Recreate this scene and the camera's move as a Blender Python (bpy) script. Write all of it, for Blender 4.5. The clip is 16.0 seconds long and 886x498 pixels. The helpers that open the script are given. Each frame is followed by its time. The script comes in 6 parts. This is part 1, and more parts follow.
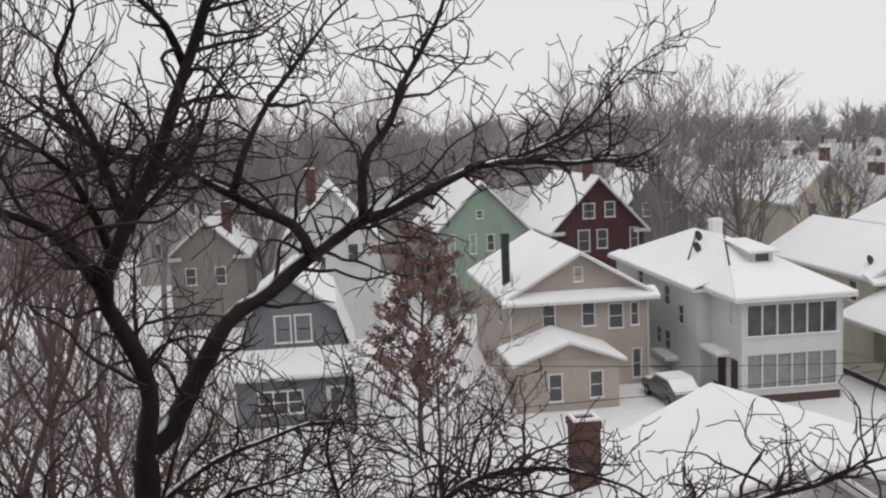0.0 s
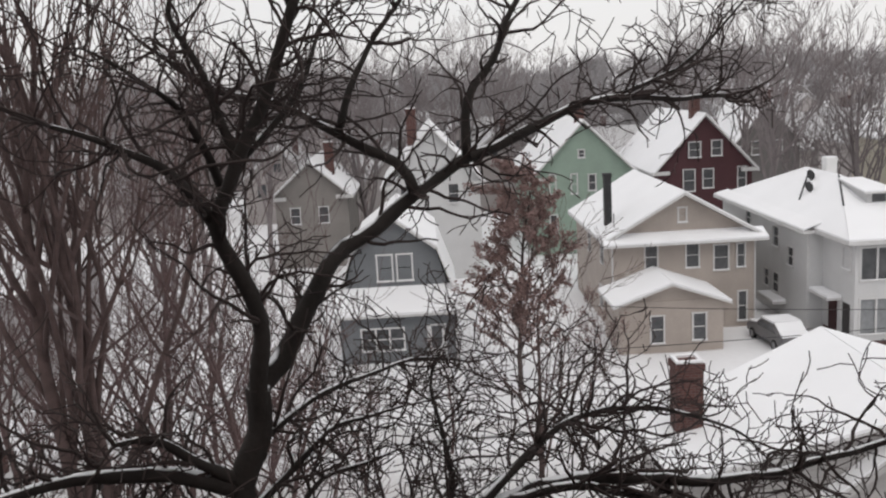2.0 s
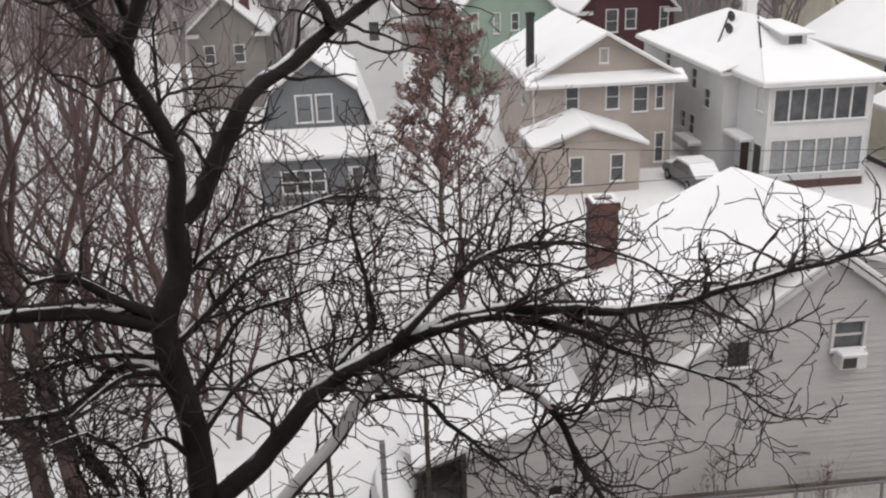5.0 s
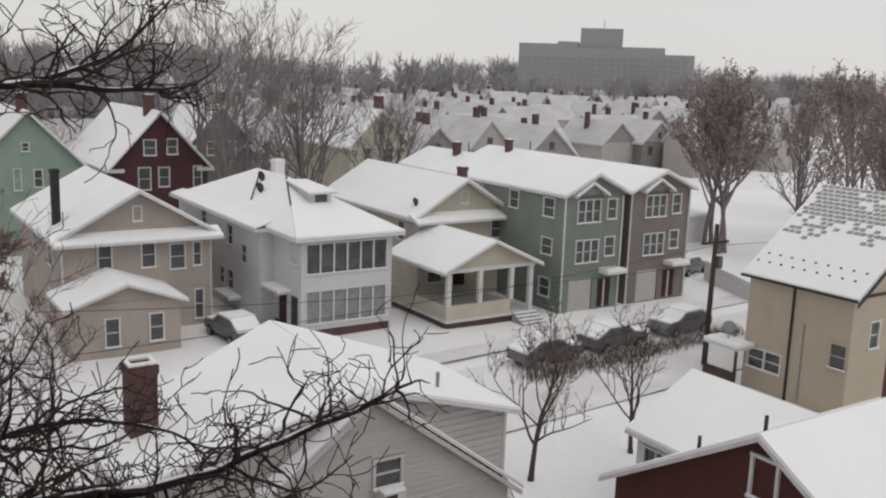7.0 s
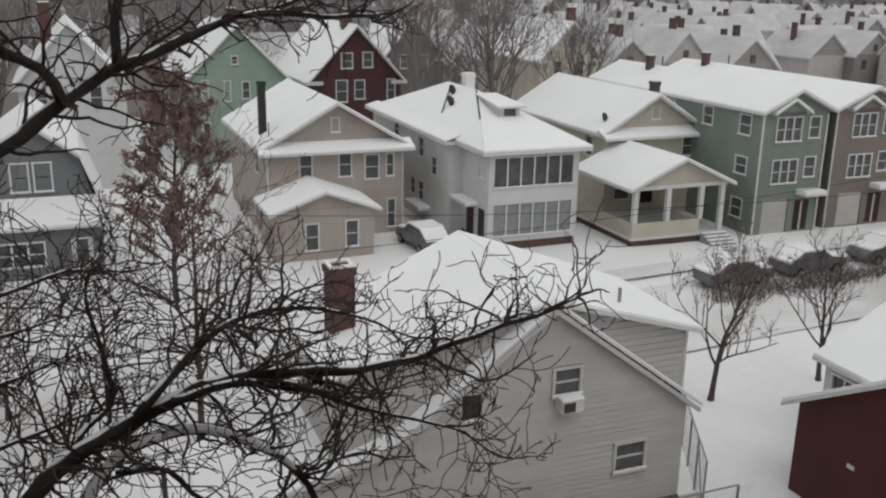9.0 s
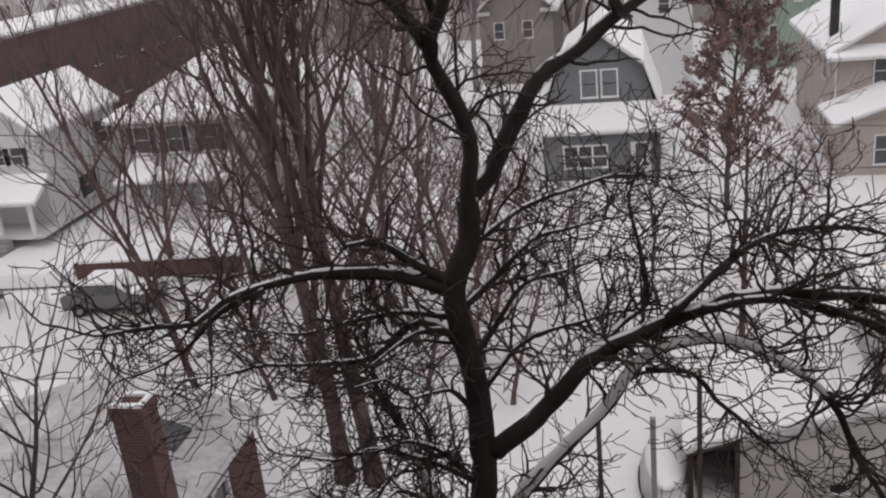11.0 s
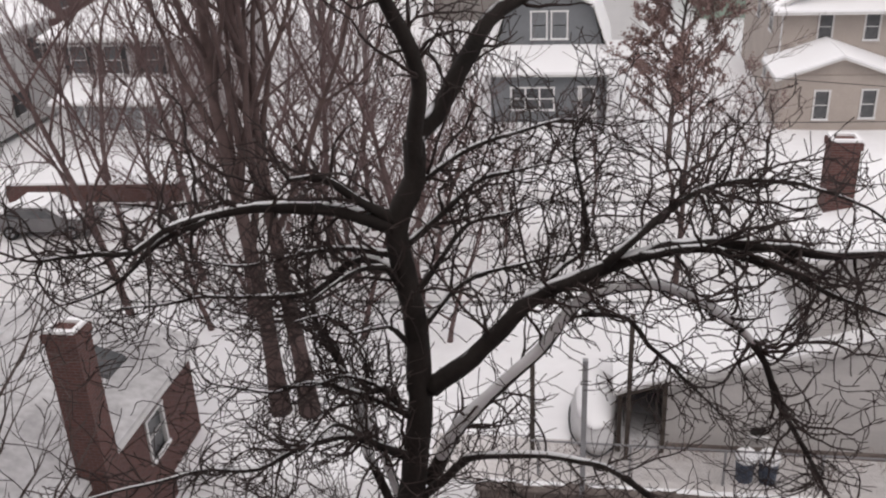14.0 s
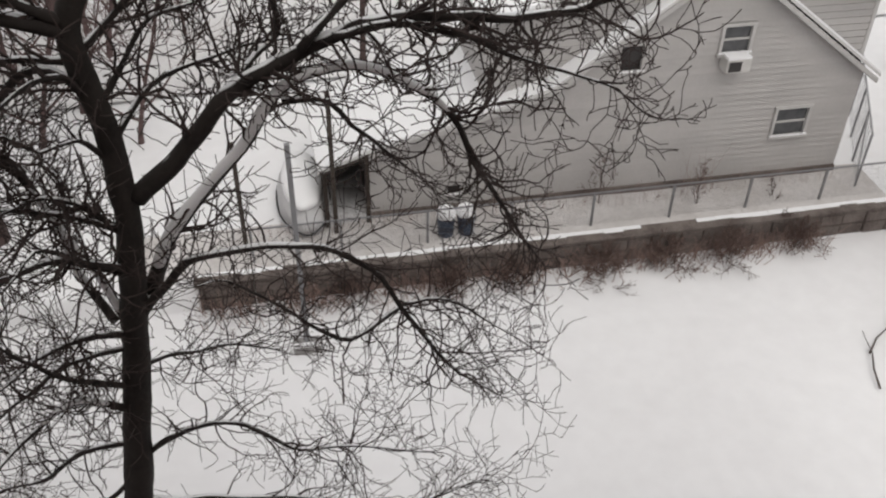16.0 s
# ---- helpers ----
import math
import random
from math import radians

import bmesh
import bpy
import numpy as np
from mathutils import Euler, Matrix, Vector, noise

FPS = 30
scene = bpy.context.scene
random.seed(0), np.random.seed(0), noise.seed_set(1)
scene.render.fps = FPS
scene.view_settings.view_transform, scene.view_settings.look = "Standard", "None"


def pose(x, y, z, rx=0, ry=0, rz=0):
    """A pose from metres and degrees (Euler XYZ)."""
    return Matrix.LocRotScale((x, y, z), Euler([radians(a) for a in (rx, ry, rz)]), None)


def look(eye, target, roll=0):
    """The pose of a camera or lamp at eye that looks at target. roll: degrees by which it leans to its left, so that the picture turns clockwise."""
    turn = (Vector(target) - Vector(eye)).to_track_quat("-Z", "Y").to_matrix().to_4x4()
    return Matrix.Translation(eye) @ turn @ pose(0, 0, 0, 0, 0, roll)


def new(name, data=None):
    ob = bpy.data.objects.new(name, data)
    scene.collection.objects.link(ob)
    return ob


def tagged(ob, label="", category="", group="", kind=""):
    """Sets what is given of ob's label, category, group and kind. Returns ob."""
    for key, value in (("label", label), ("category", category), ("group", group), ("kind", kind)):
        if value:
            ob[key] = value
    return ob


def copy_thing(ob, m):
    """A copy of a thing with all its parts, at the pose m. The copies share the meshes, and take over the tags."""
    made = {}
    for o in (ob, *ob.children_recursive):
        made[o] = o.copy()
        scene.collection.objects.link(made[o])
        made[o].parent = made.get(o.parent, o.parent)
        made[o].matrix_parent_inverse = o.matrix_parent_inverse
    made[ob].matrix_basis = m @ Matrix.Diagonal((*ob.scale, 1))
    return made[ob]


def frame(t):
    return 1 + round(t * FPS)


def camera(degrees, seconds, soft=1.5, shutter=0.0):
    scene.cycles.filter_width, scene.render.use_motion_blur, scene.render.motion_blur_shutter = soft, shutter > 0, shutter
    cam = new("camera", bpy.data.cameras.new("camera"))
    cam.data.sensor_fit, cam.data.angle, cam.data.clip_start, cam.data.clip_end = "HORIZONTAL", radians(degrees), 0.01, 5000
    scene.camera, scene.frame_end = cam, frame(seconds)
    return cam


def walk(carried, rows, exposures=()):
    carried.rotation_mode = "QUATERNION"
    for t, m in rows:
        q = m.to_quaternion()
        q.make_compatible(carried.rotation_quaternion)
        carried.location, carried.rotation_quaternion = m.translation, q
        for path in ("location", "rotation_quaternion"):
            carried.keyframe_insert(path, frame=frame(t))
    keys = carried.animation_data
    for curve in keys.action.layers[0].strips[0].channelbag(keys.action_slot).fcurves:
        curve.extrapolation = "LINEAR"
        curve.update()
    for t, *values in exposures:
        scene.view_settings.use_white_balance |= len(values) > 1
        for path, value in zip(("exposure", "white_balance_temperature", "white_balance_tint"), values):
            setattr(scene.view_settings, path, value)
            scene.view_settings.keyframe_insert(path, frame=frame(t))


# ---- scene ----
LENS = 50.83
cam = camera(LENS, 16.0, soft=2.2)
PATH = [
    (0.0, pose(0.031, 0.246, 15.970, 83.04, 2.33, -7.43)),
    (0.5, pose(0.026, 0.246, 15.967, 82.39, 2.50, -6.26)),
    (1.0, pose(0.020, 0.247, 15.964, 81.64, 2.56, -4.98)),
    (1.5, pose(0.013, 0.247, 15.961, 80.98, 2.86, -3.55)),
    (2.0, pose(0.003, 0.246, 15.955, 79.65, 3.07, -1.34)),
    (2.5, pose(-0.011, 0.243, 15.943, 76.75, 3.50, 1.68)),
    (3.0, pose(-0.025, 0.238, 15.929, 73.39, 3.80, 4.80)),
    (3.2, pose(-0.030, 0.237, 15.926, 72.74, 3.99, 5.97)),
    (5.3, pose(0.040, 0.231, 15.913, 69.74, 1.27, -10.25)),
    (5.5, pose(0.060, 0.260, 15.914, 72.08, 0.99, -13.38)),
    (6.0, pose(0.140, 0.355, 15.922, 78.43, -0.23, -21.51)),
    (6.5, pose(0.243, 0.430, 15.922, 81.01, -1.35, -29.30)),
    (7.0, pose(0.272, 0.409, 15.907, 79.27, -1.93, -33.29)),
    (7.5, pose(0.112, 0.160, 15.957, 77.44, -2.33, -34.59)),
    (8.0, pose(-0.054, -0.080, 16.024, 76.31, -2.59, -33.48)),
    (8.5, pose(-0.072, -0.126, 16.036, 75.92, -2.15, -29.23)),
    (9.0, pose(-0.072, -0.178, 16.056, 73.71, -1.06, -21.84)),
    (9.5, pose(-0.040, -0.185, 16.075, 68.44, 0.62, -12.37)),
    (10.0, pose(-0.006, -0.190, 16.082, 66.51, 3.19, -3.31)),
    (10.2, pose(0.007, -0.192, 16.081, 66.97, 4.51, 0.25)),
    (12.3, pose(0.067, -0.201, 16.072, 71.19, 3.84, 17.03)),
    (12.5, pose(0.066, -0.203, 16.072, 71.27, 3.62, 16.78)),
    (13.0, pose(0.062, -0.208, 16.073, 71.26, 3.15, 15.47)),
    (13.5, pose(0.052, -0.212, 16.080, 69.82, 2.63, 12.86)),
    (14.0, pose(0.035, -0.211, 16.098, 65.33, 2.31, 8.30)),
    (14.5, pose(0.015, -0.206, 16.120, 59.88, 1.86, 3.02)),
    (15.0, pose(-0.005, -0.198, 16.140, 54.82, 0.76, -1.97)),
    (15.5, pose(-0.023, -0.193, 16.152, 52.06, -0.29, -6.69)),
    (16.0, pose(-0.041, -0.192, 16.155, 51.66, -0.80, -11.30)),
]
EXPOSURES = [
    (0.0, 0.25, 6600, 9), (3.0, 0.47, 6650, 10.5), (5.4, 0.60, 6700, 10.5), (6.2, 0.28, 6650, 9.5), (7.0, 0.08, 6700, 9.0),
    (9.0, 0.04, 6600, 6.5), (10.0, 0.10, 6700, 9.5), (12.4, 0.50, 6550, 16), (14.0, 0.62, 6750, 14.5), (15.0, 0.64, 6750, 10.5), (16.0, 0.53, 6800, 9),
]
walk(cam, PATH, EXPOSURES)

# ---- light: an overcast, snowing sky ----
world = bpy.data.worlds.new("world")
scene.world = world
world.use_nodes = True
wn, wl = world.node_tree.nodes, world.node_tree.links
wn.clear()
sky = wn.new("ShaderNodeTexSky")
sky.sky_type, sky.sun_disc = "NISHITA", False
sky.sun_elevation, sky.sun_rotation = radians(48), radians(200)
sky_bg = wn.new("ShaderNodeBackground")
sky_bg.inputs["Strength"].default_value = 0.006
wl.new(sky.outputs[0], sky_bg.inputs["Color"])
cloud_bg = wn.new("ShaderNodeBackground")
wtc = wn.new("ShaderNodeTexCoord")
wno = wn.new("ShaderNodeTexNoise")
wno.inputs["Scale"].default_value = 1.3
wno.inputs["Detail"].default_value = 3
wra = wn.new("ShaderNodeValToRGB")
wra.color_ramp.elements[0].position, wra.color_ramp.elements[1].position = 0.3, 0.7
wra.color_ramp.elements[0].color = (0.74, 0.735, 0.75, 1)
wra.color_ramp.elements[1].color = (0.80, 0.795, 0.81, 1)
wl.new(wtc.outputs["Generated"], wno.inputs["Vector"])
wl.new(wno.outputs["Fac"], wra.inputs["Fac"])
wl.new(wra.outputs["Color"], cloud_bg.inputs["Color"])
cloud_bg.inputs["Strength"].default_value = 0.80
wadd = wn.new("ShaderNodeAddShader")
wout = wn.new("ShaderNodeOutputWorld")
wl.new(sky_bg.outputs[0], wadd.inputs[0])
wl.new(cloud_bg.outputs[0], wadd.inputs[1])
wl.new(wadd.outputs[0], wout.inputs["Surface"])
sun = new("sun", bpy.data.lights.new("sun", "SUN"))
sun.data.energy, sun.data.angle, sun.data.color = 0.5, radians(40), (1.0, 0.97, 0.94)
sun.matrix_world = look((0, 0, 60), (-8, 36, 0))


# ---- materials ----
def mat(name, color, rough=0.7, vary=0.25, scale=2.0, bump=0.2, fine=40.0, metal=0.0, tone=None, rand=0.0, coord="Object"):
    """Base colour broken up by noise at two scales, with a fine bump."""
    m = bpy.data.materials.new(name)
    m.use_nodes = True
    n, l = m.node_tree.nodes, m.node_tree.links
    b = n["Principled BSDF"]
    b.inputs["Roughness"].default_value = rough
    b.inputs["Metallic"].default_value = metal
    b.inputs["Specular IOR Level"].default_value = 0.3
    tc = n.new("ShaderNodeTexCoord")
    big, small = n.new("ShaderNodeTexNoise"), n.new("ShaderNodeTexNoise")
    big.inputs["Scale"].default_value, small.inputs["Scale"].default_value = scale, fine
    big.inputs["Detail"].default_value = 5
    for k in (big, small):
        l.new(tc.outputs[coord], k.inputs["Vector"])
    add = n.new("ShaderNodeMath")
    add.operation = "MULTIPLY_ADD"
    l.new(small.outputs["Fac"], add.inputs[0])
    add.inputs[1].default_value = 0.4
    l.new(big.outputs["Fac"], add.inputs[2])
    ramp = n.new("ShaderNodeValToRGB")
    c = Vector(color)
    t = Vector(tone) if tone else c * (1 - vary)
    ramp.color_ramp.elements[0].position, ramp.color_ramp.elements[1].position = 0.45, 0.95
    ramp.color_ramp.elements[0].color, ramp.color_ramp.elements[1].color = (*t, 1), (*c, 1)
    l.new(add.outputs[0], ramp.inputs["Fac"])
    last = ramp.outputs["Color"]
    if rand:
        oi = n.new("ShaderNodeObjectInfo")
        hs = n.new("ShaderNodeHueSaturation")
        mr = n.new("ShaderNodeMapRange")
        mr.inputs["To Min"].default_value, mr.inputs["To Max"].default_value = 1 - rand, 1 + rand
        l.new(oi.outputs["Random"], mr.inputs["Value"])
        l.new(mr.outputs["Result"], hs.inputs["Value"])
        l.new(last, hs.inputs["Color"])
        last = hs.outputs["Color"]
    l.new(last, b.inputs["Base Color"])
    if bump:
        bp = n.new("ShaderNodeBump")
        bp.inputs["Strength"].default_value, bp.inputs["Distance"].default_value = bump, 0.03
        l.new(add.outputs[0], bp.inputs["Height"])
        l.new(bp.outputs[0], b.inputs["Normal"])
    return m


def siding(name, color, course=0.13, vary=0.2):
    """Painted clapboard: shallow courses in the bump, with weather stains."""
    m = mat(name, color, 0.6, vary, 0.6, 0.0, 9.0)
    n, l = m.node_tree.nodes, m.node_tree.links
    b = n["Principled BSDF"]
    tc = n.new("ShaderNodeTexCoord")
    sx = n.new("ShaderNodeSeparateXYZ")
    l.new(tc.outputs["Object"], sx.inputs[0])
    fr = n.new("ShaderNodeMath")
    fr.operation = "MULTIPLY"
    fr.inputs[1].default_value = 1 / course
    l.new(sx.outputs["Z"], fr.inputs[0])
    f2 = n.new("ShaderNodeMath")
    f2.operation = "FRACT"
    l.new(fr.outputs[0], f2.inputs[0])
    bp = n.new("ShaderNodeBump")
    bp.invert = True
    bp.inputs["Strength"].default_value, bp.inputs["Distance"].default_value = 0.7, 0.02
    l.new(f2.outputs[0], bp.inputs["Height"])
    l.new(bp.outputs[0], b.inputs["Normal"])
    return m


def brickwork(name, c1, c2, mortar, scale=1.0):
    m = bpy.data.materials.new(name)
    m.use_nodes = True
    n, l = m.node_tree.nodes, m.node_tree.links
    b = n["Principled BSDF"]
    b.inputs["Roughness"].default_value = 0.85
    tc = n.new("ShaderNodeTexCoord")
    sx, ad, cx = n.new("ShaderNodeSeparateXYZ"), n.new("ShaderNodeMath"), n.new("ShaderNodeCombineXYZ")
    l.new(tc.outputs["Object"], sx.inputs[0])
    l.new(sx.outputs["X"], ad.inputs[0])
    l.new(sx.outputs["Y"], ad.inputs[1])
    l.new(ad.outputs[0], cx.inputs["X"])
    l.new(sx.outputs["Z"], cx.inputs["Y"])
    bt = n.new("ShaderNodeTexBrick")
    bt.inputs["Scale"].default_value = 1.0
    bt.inputs["Brick Width"].default_value, bt.inputs["Row Height"].default_value = 0.22 * scale, 0.075 * scale
    bt.inputs["Mortar Size"].default_value = 0.008 * scale
    bt.inputs["Color1"].default_value, bt.inputs["Color2"].default_value, bt.inputs["Mortar"].default_value = (*c1, 1), (*c2, 1), (*mortar, 1)
    l.new(cx.outputs[0], bt.inputs["Vector"])
    no = n.new("ShaderNodeTexNoise")
    no.inputs["Scale"].default_value = 0.7
    l.new(tc.outputs["Object"], no.inputs["Vector"])
    mx = n.new("ShaderNodeMix")
    mx.data_type, mx.blend_type = "RGBA", "MULTIPLY"
    mx.inputs["Factor"].default_value = 0.5
    l.new(bt.outputs["Color"], mx.inputs["A"])
    l.new(no.outputs["Color"], mx.inputs["B"])
    l.new(bt.outputs["Color"], b.inputs["Base Color"])
    bp = n.new("ShaderNodeBump")
    bp.inputs["Strength"].default_value, bp.inputs["Distance"].default_value = 0.5, 0.01
    bp.invert = True
    l.new(bt.outputs["Fac"], bp.inputs["Height"])
    l.new(bp.outputs[0], b.inputs["Normal"])
    return m


def bark(name, color, snow_at):
    """Bark with wet dark grain; snow lies where the wood faces up."""
    m = mat(name, color, 0.85, 0.5, 3.0, 0.6, 25.0)
    n, l = m.node_tree.nodes, m.node_tree.links
    b = n["Principled BSDF"]
    base = b.inputs["Base Color"].links[0].from_socket
    ge = n.new("ShaderNodeNewGeometry")
    sx = n.new("ShaderNodeSeparateXYZ")
    l.new(ge.outputs["Normal"], sx.inputs[0])
    tc = n.new("ShaderNodeTexCoord")
    no = n.new("ShaderNodeTexNoise")
    no.inputs["Scale"].default_value = 2.2
    l.new(tc.outputs["Object"], no.inputs["Vector"])
    ad = n.new("ShaderNodeMath")
    ad.operation = "MULTIPLY_ADD"
    ad.inputs[1].default_value = 0.9
    l.new(no.outputs["Fac"], ad.inputs[0])
    l.new(sx.outputs["Z"], ad.inputs[2])
    mr = n.new("ShaderNodeMapRange")
    mr.inputs["From Min"].default_value, mr.inputs["From Max"].default_value = snow_at, snow_at + 0.12
    l.new(ad.outputs[0], mr.inputs["Value"])
    mx = n.new("ShaderNodeMix")
    mx.data_type = "RGBA"
    l.new(mr.outputs["Result"], mx.inputs["Factor"])
    l.new(base, mx.inputs["A"])
    mx.inputs["B"].default_value = (0.85, 0.86, 0.88, 1)
    l.new(mx.outputs["Result"], b.inputs["Base Color"])
    return m


SNOW = mat("snow", (0.90, 0.905, 0.92), 0.55, 0.05, 0.35, 0.25, 14.0)
SNOW_THIN = mat("thin_snow", (0.80, 0.80, 0.81), 0.6, 0.3, 0.7, 0.3, 9.0, tone=(0.26, 0.255, 0.26))
STREAKSNOW = mat("streaked_snow", (0.72, 0.72, 0.73), 0.6, 0.3, 0.45, 0.4, 4.0, tone=(0.30, 0.295, 0.30))
ROADSNOW = mat("road_slush", (0.84, 0.84, 0.85), 0.5, 0.3, 0.25, 0.3, 5.0, tone=(0.62, 0.61, 0.61))
SLATE = mat("slate", (0.40, 0.395, 0.40), 0.8, 0.4, 3.0, 0.3, 30.0)
GRAYTRIM = mat("gray_trim", (0.55, 0.54, 0.53), 0.6, 0.2, 2.0, 0.1, 20.0)
SHINGLE = mat("shingle", (0.10, 0.10, 0.105), 0.9, 0.4, 3.0, 0.5, 30.0)
WHITE = mat("white_paint", (0.78, 0.775, 0.77), 0.5, 0.1, 1.5, 0.1, 20.0)
TRIM = mat("trim_paint", (0.66, 0.655, 0.65), 0.5, 0.15, 2.0, 0.1, 20.0)
GLASS = mat("window_glass", (0.05, 0.055, 0.06), 0.08, 0.5, 0.8, 0.0, 3.0, tone=(0.13, 0.13, 0.135))
CURTAIN = mat("curtained_glass", (0.30, 0.31, 0.32), 0.15, 0.3, 1.5, 0.0, 6.0)
SCREEN = mat("screen_dark", (0.06, 0.055, 0.055), 0.6, 0.4, 1.0, 0.1, 30.0)
TANWALL = siding("tan_siding", (0.44, 0.385, 0.345))
WHITEWALL = siding("white_siding", (0.64, 0.64, 0.64), 0.12, 0.12)
CREAMWALL = siding("cream_siding", (0.56, 0.52, 0.43))
GREENWALL = siding("green_siding", (0.215, 0.25, 0.22))
TAUPEWALL = siding("taupe_siding", (0.22, 0.185, 0.17))
BLUEWALL = siding("blue_gray_siding", (0.20, 0.213, 0.225))
MINTWALL = siding("mint_siding", (0.30, 0.39, 0.325))
MAROON = siding("maroon_siding", (0.085, 0.035, 0.04))
GRAYBOARD = mat("gray_clapboard", (0.47, 0.455, 0.445), 0.6, 0.15, 0.8, 0.15, 12.0, rand=0.035)
REDBOARD = siding("red_clapboard", (0.085, 0.026, 0.022), 0.11, 0.25)
BEIGEWALL = mat("beige_stucco", (0.47, 0.405, 0.315), 0.85, 0.12, 0.8, 0.3, 30.0)
BRICK = brickwork("brick", (0.118, 0.048, 0.04), (0.08, 0.035, 0.031), (0.13, 0.10, 0.095))
DARKBRICK = brickwork("dark_brick", (0.105, 0.052, 0.05), (0.075, 0.038, 0.036), (0.13, 0.10, 0.095))
CONCRETE = mat("concrete", (0.36, 0.35, 0.345), 0.9, 0.3, 0.8, 0.4, 20.0)
WALLSTONE = mat("old_wall", (0.22, 0.19, 0.175), 0.9, 0.5, 1.2, 0.6, 15.0, tone=(0.07, 0.055, 0.05))
METAL = mat("galvanised", (0.30, 0.30, 0.31), 0.5, 0.2, 4.0, 0.1, 30.0, metal=0.6)
DARK = mat("dark_metal", (0.04, 0.04, 0.042), 0.6, 0.4, 3.0, 0.2, 30.0)
WOODPOLE = mat("weathered_wood", (0.085, 0.07, 0.06), 0.9, 0.5, 1.0, 0.5, 20.0)
DOORRED = mat("dark_red_door", (0.06, 0.02, 0.022), 0.5, 0.3, 2.0, 0.1, 20.0)
GARAGE = mat("garage_door", (0.50, 0.48, 0.46), 0.6, 0.15, 1.0, 0.1, 10.0)
# Far block: close greys for wall and window, with haze painted in.
HAZE = mat("hazed_concrete", (0.32, 0.315, 0.32), 0.9, 0.1, 0.02, 0.0, 0.1)
HAZEWIN = mat("hazed_window", (0.28, 0.275, 0.285), 0.6, 0.1, 0.05, 0.0, 0.3)
FARWALL = mat("far_house_wall", (0.40, 0.37, 0.36), 0.9, 0.3, 0.1, 0.0, 1.0, rand=0.35)
HEROBARK = bark("hero_bark", (0.036, 0.030, 0.027), 1.17)
HEROTWIG = mat("twig_bark", (0.056, 0.041, 0.038), 0.85, 0.45, 3.0, 0.0, 25.0)
GRAYBARK = bark("gray_bark", (0.11, 0.085, 0.078), 1.45)
# Far trees and skyline woods: haze is put into these pale base colours.
HAZEBARK = mat("hazed_twigs", (0.25, 0.22, 0.22), 0.9, 0.3, 1.0, 0.0, 8.0)
HAZEWOOD = mat("far_woods", (0.36, 0.345, 0.35), 0.9, 0.3, 0.05, 0.0, 0.5)
DEADLEAF = mat("dead_leaf", (0.30, 0.20, 0.185), 0.8, 0.5, 1.0, 0.0, 9.0, tone=(0.20, 0.135, 0.125))
# Withered mauve leaves, their colour lightened to stand for haze.
ROSELEAF = mat("hazed_withered_crown", (0.36, 0.295, 0.295), 0.8, 0.5, 1.0, 0.0, 9.0, tone=(0.27, 0.215, 0.215))
ROSEBARK = mat("mauve_bark", (0.24, 0.20, 0.20), 0.9, 0.4, 1.0, 0.0, 8.0)
# Reddish and brown barks, both made lighter in colour to allow for haze.
BRUSH = bark("reddish_bark", (0.165, 0.112, 0.108), 1.45)
TWINBARK = bark("brown_bark", (0.125, 0.086, 0.081), 1.40)
HEDGETWIG = bark("hedge_twig", (0.24, 0.205, 0.20), 1.05)
# Distant roof snow: patchy grey in the base colour imitates haze.
HAZESNOW = mat("hazed_roof_snow", (0.74, 0.74, 0.75), 0.7, 0.3, 0.25, 0.1, 3.0, tone=(0.42, 0.415, 0.42), coord="Generated")
MUDSNOW = mat("muddy_snow", (0.72, 0.70, 0.695), 0.8, 0.3, 0.5, 0.4, 6.0, tone=(0.46, 0.435, 0.42))
YARDSNOW = mat("trodden_snow", (0.90, 0.905, 0.92), 0.55, 0.05, 0.12, 0.35, 2.2, tone=(0.80, 0.80, 0.815))
WINGBRICK = brickwork("maroon_brick", (0.16, 0.05, 0.042), (0.115, 0.036, 0.032), (0.13, 0.08, 0.07))
WEED = mat("dead_weed", (0.34, 0.25, 0.22), 0.9, 0.5, 2.0, 0.0, 10.0, tone=(0.18, 0.12, 0.105))
WEEDBARK = mat("weed_stem", (0.135, 0.092, 0.08), 0.9, 0.4, 2.0, 0.0, 10.0)
CARGRAY = mat("car_paint_gray", (0.17, 0.165, 0.17), 0.3, 0.3, 1.0, 0.0, 20.0)
CARRED = mat("car_paint_maroon", (0.09, 0.03, 0.035), 0.3, 0.3, 1.0, 0.0, 20.0)
RUBBER = mat("rubber", (0.02, 0.02, 0.02), 0.8, 0.3, 5.0, 0.1, 30.0)
BINBLUE = mat("bin_plastic", (0.05, 0.07, 0.11), 0.5, 0.3, 2.0, 0.1, 20.0)
TARP = mat("tarp", (0.62, 0.62, 0.63), 0.6, 0.2, 1.0, 0.5, 6.0)
ACBOX = mat("air_conditioner_case", (0.60, 0.59, 0.57), 0.5, 0.15, 3.0, 0.1, 20.0)


# ---- mesh helpers ----
def part(name, bm, material, parent, label="", smooth=False):
    if name in ("wall", "porch", "porch_wall", "side_wall", "wing_wall"):
        return walls(name, bm, material, parent, label)
    me = bpy.data.meshes.new(name)
    bmesh.ops.recalc_face_normals(bm, faces=bm.faces)
    bm.to_mesh(me)
    bm.free()
    me.materials.append(material)
    if smooth:
        me.polygons.foreach_set("use_smooth", [True] * len(me.polygons))
    ob = new(name, me)
    if parent:
        ob.parent = parent
    if label:
        ob["label"] = label
    return ob


